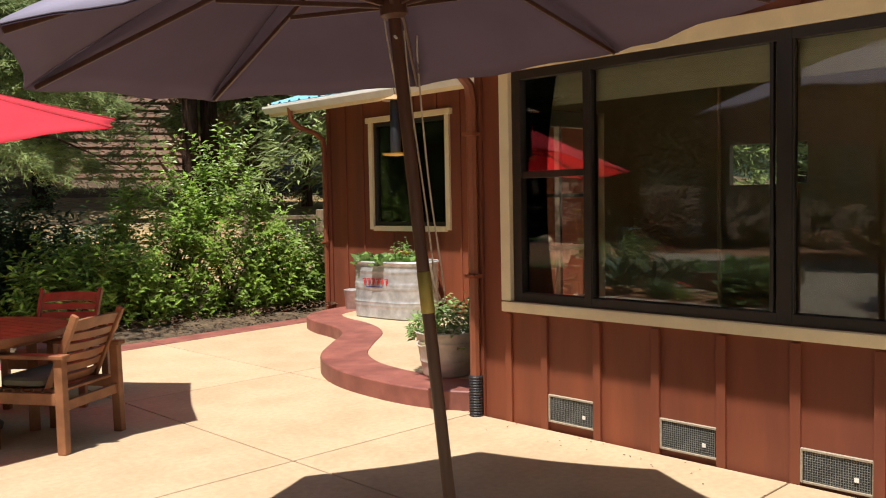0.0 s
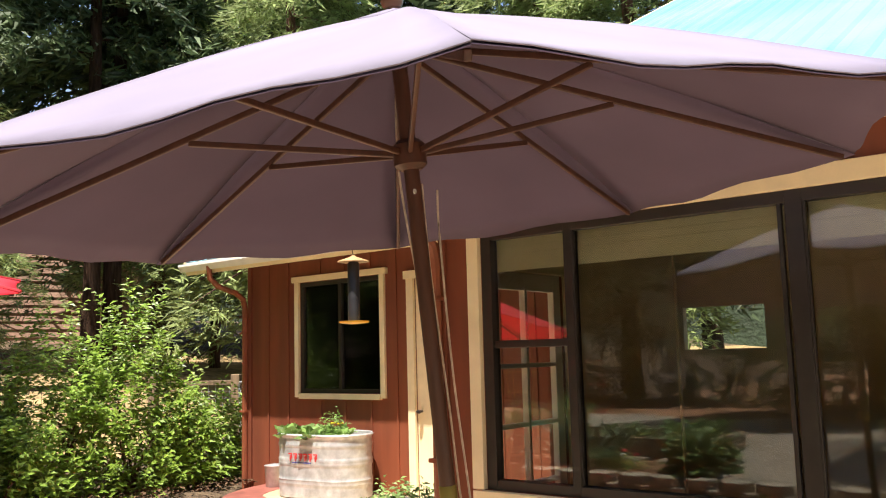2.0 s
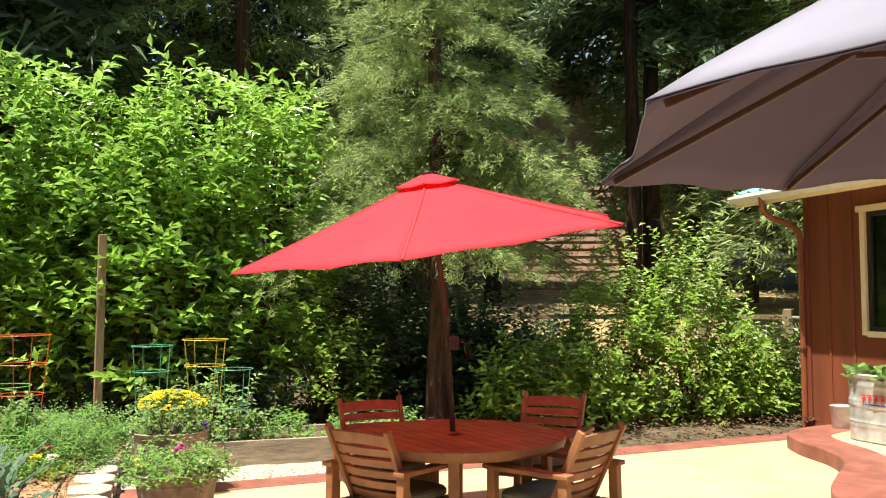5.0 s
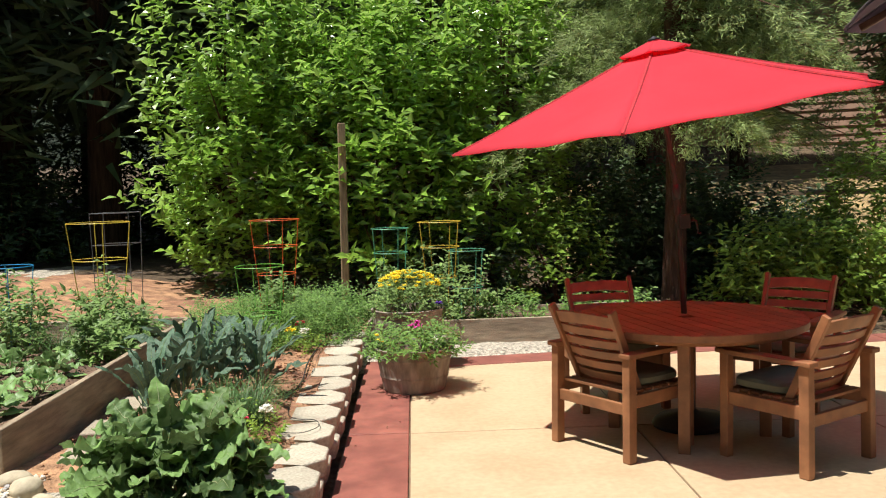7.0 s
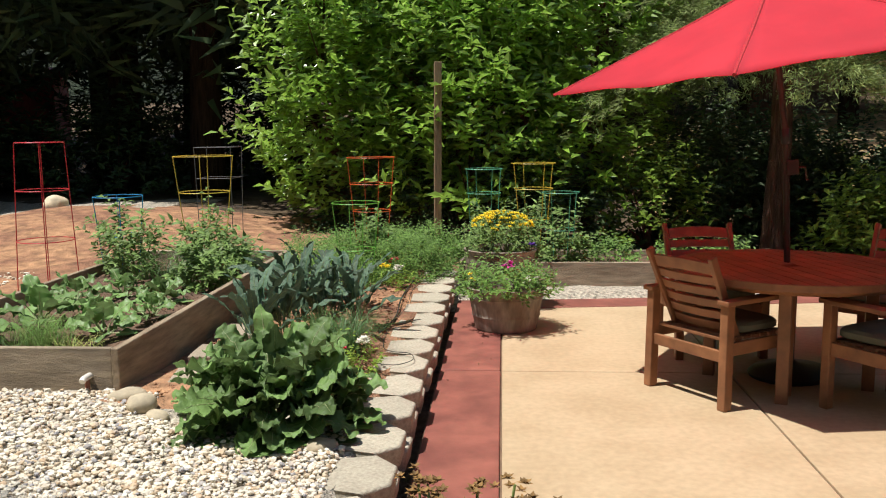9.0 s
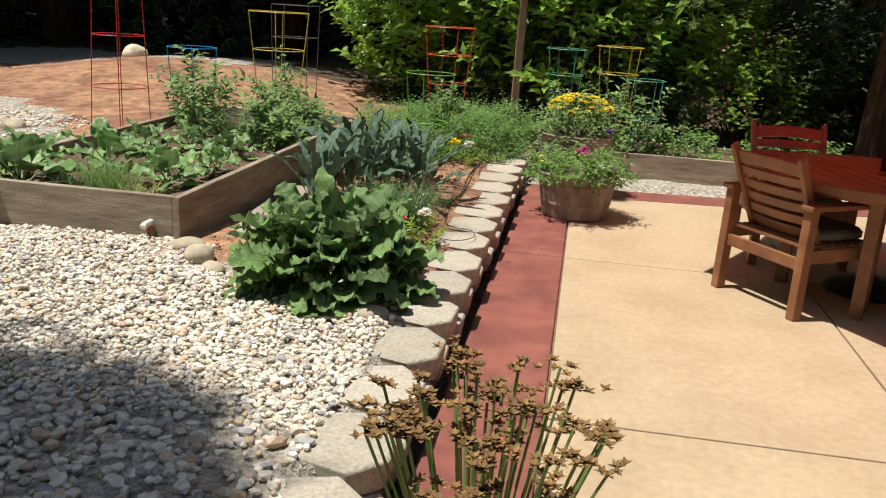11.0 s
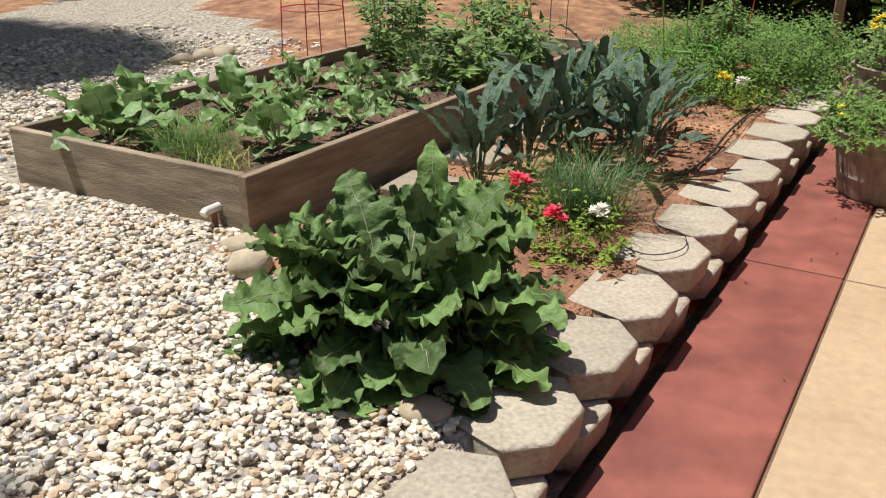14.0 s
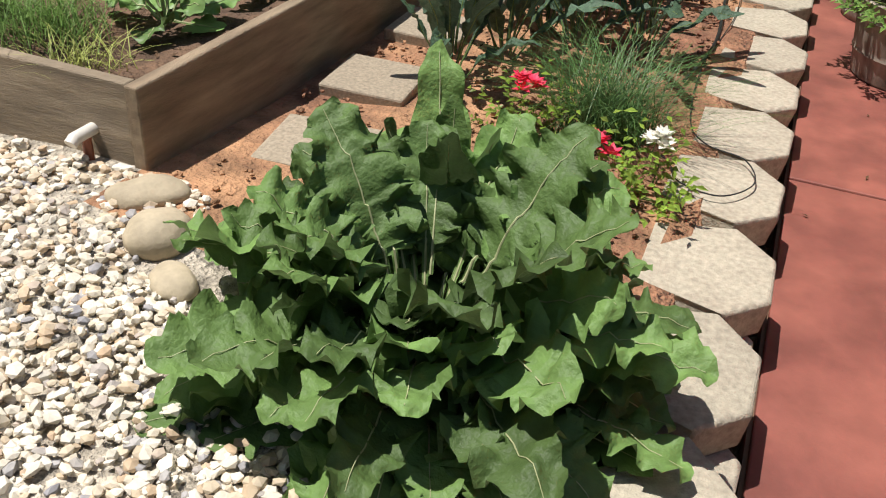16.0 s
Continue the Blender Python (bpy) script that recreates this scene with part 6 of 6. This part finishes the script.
# ---- conifers ----
def conifer(name, label, seed, tall, reach, start, n_branch, per, blade, mat, bark, trunk_r, group="", droop=0.55, fan=5, lower=1.0, slim=0.24):
    rng = np.random.default_rng(seed)
    e = base(name, pose(0, 0, 0), label, "tree", group)
    z = start + (tall - start) * ((np.arange(n_branch) + rng.random(n_branch)) / n_branch) ** lower
    az = rng.uniform(0, 6.28, n_branch)
    Lb = reach * (1.05 - (z - start) / (tall - start)) ** 0.75 * rng.uniform(0.6, 1.15, n_branch) + 0.15
    t = rng.random((n_branch, per)) ** 0.65
    o = np.stack([np.cos(az), np.sin(az)], 1)
    lat = np.stack([-np.sin(az), np.cos(az)], 1)
    w = rng.normal(0, 0.20, (n_branch, per)) * Lb[:, None] * (0.25 + t * 0.8)
    C = np.empty((n_branch, per, 3))
    C[..., :2] = o[:, None] * (t * Lb[:, None])[..., None] + lat[:, None] * w[..., None]
    C[..., 2] = z[:, None] + Lb[:, None] * (0.16 * t - droop * t ** 2) - np.abs(w) * 0.35 - rng.random((n_branch, per)) * 0.10 * Lb[:, None]
    D = np.concatenate([np.broadcast_to(o[:, None], (n_branch, per, 2)) * 0.7 + lat[:, None] * np.sign(w)[..., None] * 0.55, np.full((n_branch, per, 1), -0.35)], 2)
    C, D = C.reshape(-1, 3), D.reshape(-1, 3)
    P = np.repeat(C, fan, 0) + rng.normal(0, 0.28 * blade, (len(C) * fan, 3))
    Q = np.repeat(D, fan, 0) + rng.normal(0, 0.42, (len(P), 3)) + np.array([0, 0, 0.12])
    k = len(P)
    v, f = blades(rng, P, Q, blade * rng.uniform(0.6, 1.3, k), blade * slim * rng.uniform(0.7, 1.3, k))
    raw_mesh("foliage", v, f, mat, e, np.repeat(np.repeat(rng.random(len(C)), fan) * 0.7 + 0.3 * rng.random(k), 3), smooth=False)
    s = Solid()
    m = 9
    s.tube([(0.04 * math.sin(i * 1.3), 0.04 * math.cos(i), tall * i / (m - 1) - 0.1) for i in range(m)], trunk_r, 12, radii=[trunk_r * (1.18 if i == 0 else 1 - 0.9 * i / (m - 1)) for i in range(m)])
    for i in range(0, n_branch, 2):
        q = Lb[i]
        s.tube([(0, 0, z[i]), (o[i][0] * q * 0.5, o[i][1] * q * 0.5, z[i] + q * (0.08 - droop * 0.25)), (o[i][0] * q * 0.9, o[i][1] * q * 0.9, z[i] + q * (0.144 - droop * 0.81))], 0.02, 5, radii=[0.03 * trunk_r / 0.15, 0.018 * trunk_r / 0.15, 0.006])
    s.make("trunk", bark, e, smooth=True)
    return e


cedar = conifer("incense_cedar", "grey-green drooping incense cedar with red-brown trunk", 300, 12.0, 1.95, 2.5, 120, 120, 0.105, CEDAR, BARK, 0.14, droop=0.42, fan=14, lower=1.7, slim=0.13)
cedar.matrix_basis = pose(3.2, 11.7, 0.0)
mid = conifer("cedar_tree", "tall sunlit green cedar at the garden's edge", 305, 15.0, 3.2, 2.5, 100, 64, 0.24, CEDAR, BARK, 0.22, "cedars behind the garden", 0.45, 6, slim=0.19)
mid.matrix_basis = pose(5.2, 19.5, 1.5)
for x, y, z, r, sc in ((1.2, 17.5, 0.6, 80, 1.0), (13.0, 15.5, 0.0, 150, 1.05), (18.0, 12.0, 0.0, 220, 1.1), (-1.8, 19.0, 0.5, 290, 1.0), (17.5, 20.0, 1.5, 20, 1.2), (12.2, 19.4, 1.2, 100, 1.0), (17.2, 9.2, 0.0, 60, 1.15), (21.5, 14.2, 0.5, 10, 1.25)):
    copy_thing(mid, pose(x, y, z, 0, 0, r) @ Matrix.Scale(sc, 4))
far = conifer("forest_tree", "tall dark forest conifer with bare lower trunk", 310, 24.0, 3.9, 3.5, 80, 36, 0.66, FOREST, SHADED_BARK, 0.30, "dark forest conifers", 0.5, 4, slim=0.19)
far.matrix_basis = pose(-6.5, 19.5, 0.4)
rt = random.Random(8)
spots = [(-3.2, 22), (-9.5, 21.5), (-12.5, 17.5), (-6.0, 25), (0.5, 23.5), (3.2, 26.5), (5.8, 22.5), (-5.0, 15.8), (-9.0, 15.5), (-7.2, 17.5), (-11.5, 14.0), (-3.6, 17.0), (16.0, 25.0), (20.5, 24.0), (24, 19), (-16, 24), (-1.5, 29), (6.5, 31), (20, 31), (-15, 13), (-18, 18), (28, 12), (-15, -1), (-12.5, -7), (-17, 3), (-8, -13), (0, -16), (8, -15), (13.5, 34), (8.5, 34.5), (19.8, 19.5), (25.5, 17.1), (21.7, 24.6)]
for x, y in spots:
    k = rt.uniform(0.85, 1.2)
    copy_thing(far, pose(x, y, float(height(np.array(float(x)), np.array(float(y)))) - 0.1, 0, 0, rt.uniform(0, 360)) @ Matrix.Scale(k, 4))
for x, y, sc in ((-12.0, 1.5, 0.6), (-11.7, 5.5, 0.8), (-11.5, -3.5, 0.6)):
    copy_thing(far, pose(x, y, 0.1, 0, 0, 40 * x) @ Matrix.Scale(sc, 4))
copy_thing(mid, pose(13.4, 18.8, 1.3, 0, 0, 33) @ Matrix.Scale(0.62, 4))
# bare trunks take the bark with canopy shade in its colour
bare = conifer("bank_tree", "conifer on the bank, its bare trunk darkened as canopy shade", 315, 19.0, 2.3, 6.0, 50, 90, 0.32, FOREST, SHADED_BARK, 0.19, "trees on the bank", 0.5, 6, slim=0.24)
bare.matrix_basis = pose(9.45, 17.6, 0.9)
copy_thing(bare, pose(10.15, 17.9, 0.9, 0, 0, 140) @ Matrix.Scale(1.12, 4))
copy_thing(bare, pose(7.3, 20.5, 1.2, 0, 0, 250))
copy_thing(mid, pose(-5.08, 1.78, 0.15, 0, 0, 200) @ Matrix.Scale(0.84, 4))

# distant ring, added; near-black green stands in for shaded forest depth
ang = np.linspace(0, 2 * math.pi, 97)[:-1]
hv = []
for i, a in enumerate(ang):
    top = 24 + 9 * noise.noise(Vector((math.cos(a) * 3, math.sin(a) * 3, 0)))
    for r, z in ((62, -1), (70, top * 0.55), (84, top), (110, top * 1.1)):
        hv.append((r * math.cos(a) + 3, r * math.sin(a) + 5, z + (0 if z < 0 else 2.5 * noise.noise(Vector((i * 0.9, z, 0))))))
hv = np.array(hv)
hq = np.array([[i * 4 + k, ((i + 1) % 96) * 4 + k, ((i + 1) % 96) * 4 + k + 1, i * 4 + k + 1] for i in range(96) for k in range(3)])
hill = raw_mesh("backdrop", hv, hq, shader("shaded_forest_ring", (0.022, 0.034, 0.016), 0.95, scale=0.6, amount=0.5, fine=3, bump=0.8, depth=0.5))
tagged(hill, "distant added ring, near-black in place of shaded forest depth", "hill", kind="structure")


# ---- gravel ----
def pebbles(name, boxes, size, sub, label, seed, keep=None, mat=None, category="gravel"):
    rng = np.random.default_rng(seed)
    bm = bmesh.new()
    bmesh.ops.create_icosphere(bm, subdivisions=sub, radius=1)
    bv = np.array([v.co[:] for v in bm.verts])
    bf = np.array([[v.index for v in f.verts] for f in bm.faces])
    bm.free()
    pts = []
    for x0, x1, y0, y1, per in boxes:
        n = int((x1 - x0) * (y1 - y0) * per)
        pts.append(np.stack([rng.uniform(x0, x1, n), rng.uniform(y0, y1, n)], 1))
    q = np.concatenate(pts)
    if keep:
        q = q[keep(q[:, 0], q[:, 1])]
    n = len(q)
    sc = size * rng.uniform(0.55, 1.25, n)[:, None] * np.stack([rng.uniform(0.8, 1.35, n), rng.uniform(0.7, 1.0, n), rng.uniform(0.45, 0.75, n)], 1)
    a = rng.uniform(0, 6.28, n)
    tl = rng.normal(0, 0.35, n)
    v = bv[None] * (1 + 0.22 * np.sin(bv[None] * 4 + rng.uniform(0, 6, (n, 1, 3)))) * sc[:, None]
    y, z = v[..., 1] * np.cos(tl)[:, None] - v[..., 2] * np.sin(tl)[:, None], v[..., 1] * np.sin(tl)[:, None] + v[..., 2] * np.cos(tl)[:, None]
    x, y = v[..., 0] * np.cos(a)[:, None] - y * np.sin(a)[:, None], v[..., 0] * np.sin(a)[:, None] + y * np.cos(a)[:, None]
    hz = height(q[:, 0], q[:, 1]) + rng.uniform(-0.004, 0.022, n)
    v = np.stack([x + q[:, 0, None], y + q[:, 1, None], z + hz[:, None]], -1)
    f = (np.arange(n)[:, None, None] * len(bv) + bf[None]).reshape(-1, 3)
    tone = rng.random(n)
    ob = raw_mesh(name, v.reshape(-1, 3), f, mat or PEBBLE, None, np.repeat(tone, len(bv)), smooth=False)
    return tagged(ob, label, category, kind="stuff")


def off_bed(x, y):
    return ~((x > -3.46) & (x < -1.94) & (y > 5.43)) & ~((x > -1.75) & (y > 5.12 + 0.06 * np.sin(x * 9)))


pebbles("gravel", [(-2.9, -0.70, 3.75, 5.45, 3700)], 0.0145, 1, "pale mixed river pebbles round the garden beds", 400, off_bed)
pebbles("gravel", [(-5.0, -2.9, 3.2, 5.45, 850), (-2.9, -0.70, 2.3, 3.75, 700), (-5.2, -3.46, 5.45, 7.4, 380), (0.3, 2.6, 9.17, 9.82, 1100), (-7.0, -4.4, 6.2, 9.0, 240)], 0.022, 1, "pale mixed river pebbles further along the path", 401, off_bed)


def planting_strip(x, y):
    return (np.hypot(x + 1.05, y - 5.2) > 0.2) & ~((x < -1.55) & (np.abs(y % 0.56 - 0.2) < 0.17))


pebbles("soil_clods", [(-1.93, -0.78, 5.2, 9.2, 520)], 0.011, 1, "loose red-brown soil clods between the vegetables", 402, planting_strip, SOIL, "soil")


# ---- drip line and fallen bits ----
def drip_line():
    """A thin black irrigation hose that loops over the block tops."""
    pts = [(-0.74, 9.3, 0.215), (-0.78, 8.5, 0.212), (-0.755, 7.8, 0.214), (-0.80, 7.1, 0.212), (-0.77, 6.6, 0.214), (-0.70, 6.42, 0.222), (-0.58, 6.36, 0.226), (-0.54, 6.22, 0.226), (-0.62, 6.10, 0.226), (-0.74, 6.14, 0.222), (-0.80, 6.28, 0.214), (-0.98, 6.35, 0.208)]
    ob = Solid().tube(smooth_line(pts, 8), 0.0022, 6).make("drip_hose", BLACK, smooth=True)
    tagged(ob, "thin black irrigation hose looped over concrete blocks", "hose")
    Solid().tube(smooth_line([(-0.80, 9.2, 0.222), (-0.83, 8.2, 0.22), (-0.79, 7.4, 0.222), (-0.84, 6.9, 0.22)], 8), 0.006, 8).make("feed_line", BLACK, ob, smooth=True)


drip_line()


def fallen_bits(name, boxes, size, mat, label, seed):
    """Dry leaf scraps and crumbs that lie on the paving."""
    rng = np.random.default_rng(seed)
    q = np.concatenate([np.stack([rng.uniform(x0, x1, n), rng.uniform(y0, y1, n), np.full(n, z)], 1) for x0, x1, y0, y1, z, n in boxes])
    a = rng.uniform(0, 6.28, len(q))
    d = np.stack([np.cos(a), np.sin(a), rng.uniform(0, 0.3, len(q))], 1)
    v, f = leaf_arrays(q, d, np.tile([0, 0, 1.0], (len(q), 1)), size * rng.uniform(0.5, 1.4, len(q)), size * 0.55, 0.3, -0.1)
    ob = raw_mesh(name, v, f, mat, None, np.repeat(rng.random(len(q)), 5), smooth=False)
    return tagged(ob, label, "litter", kind="stuff")


DRY_LEAF = shader("dry_leaf_scrap", (0.10, 0.055, 0.025), 0.9, scale=40, amount=0.3, bump=0.0, spread=0.4)
fallen_bits("leaf_scraps", [(4.15, 4.5, 0.6, 4.3, 0.003, 34), (-0.40, -0.06, 3.2, 8.6, 0.008, 10)], 0.018, DRY_LEAF, "dry brown leaf scraps on the paving", 501)
fallen_bits("leaf_litter", [(3.2, 8.2, 9.75, 11.4, 0.13, 1500), (2.8, 8.0, 11.4, 14.0, 0.14, 1200)], 0.06, DRY_LEAF, "brown fallen leaves under the fence shrubs", 502)
fallen_bits("bed_mulch", [(-3.36, -2.04, 5.54, 9.04, 0.408, 1500), (-1.9, -0.8, 5.6, 9.2, 0.207, 500)], 0.022, DRY_LEAF, "dark bark mulch scraps on the bed soil", 503)
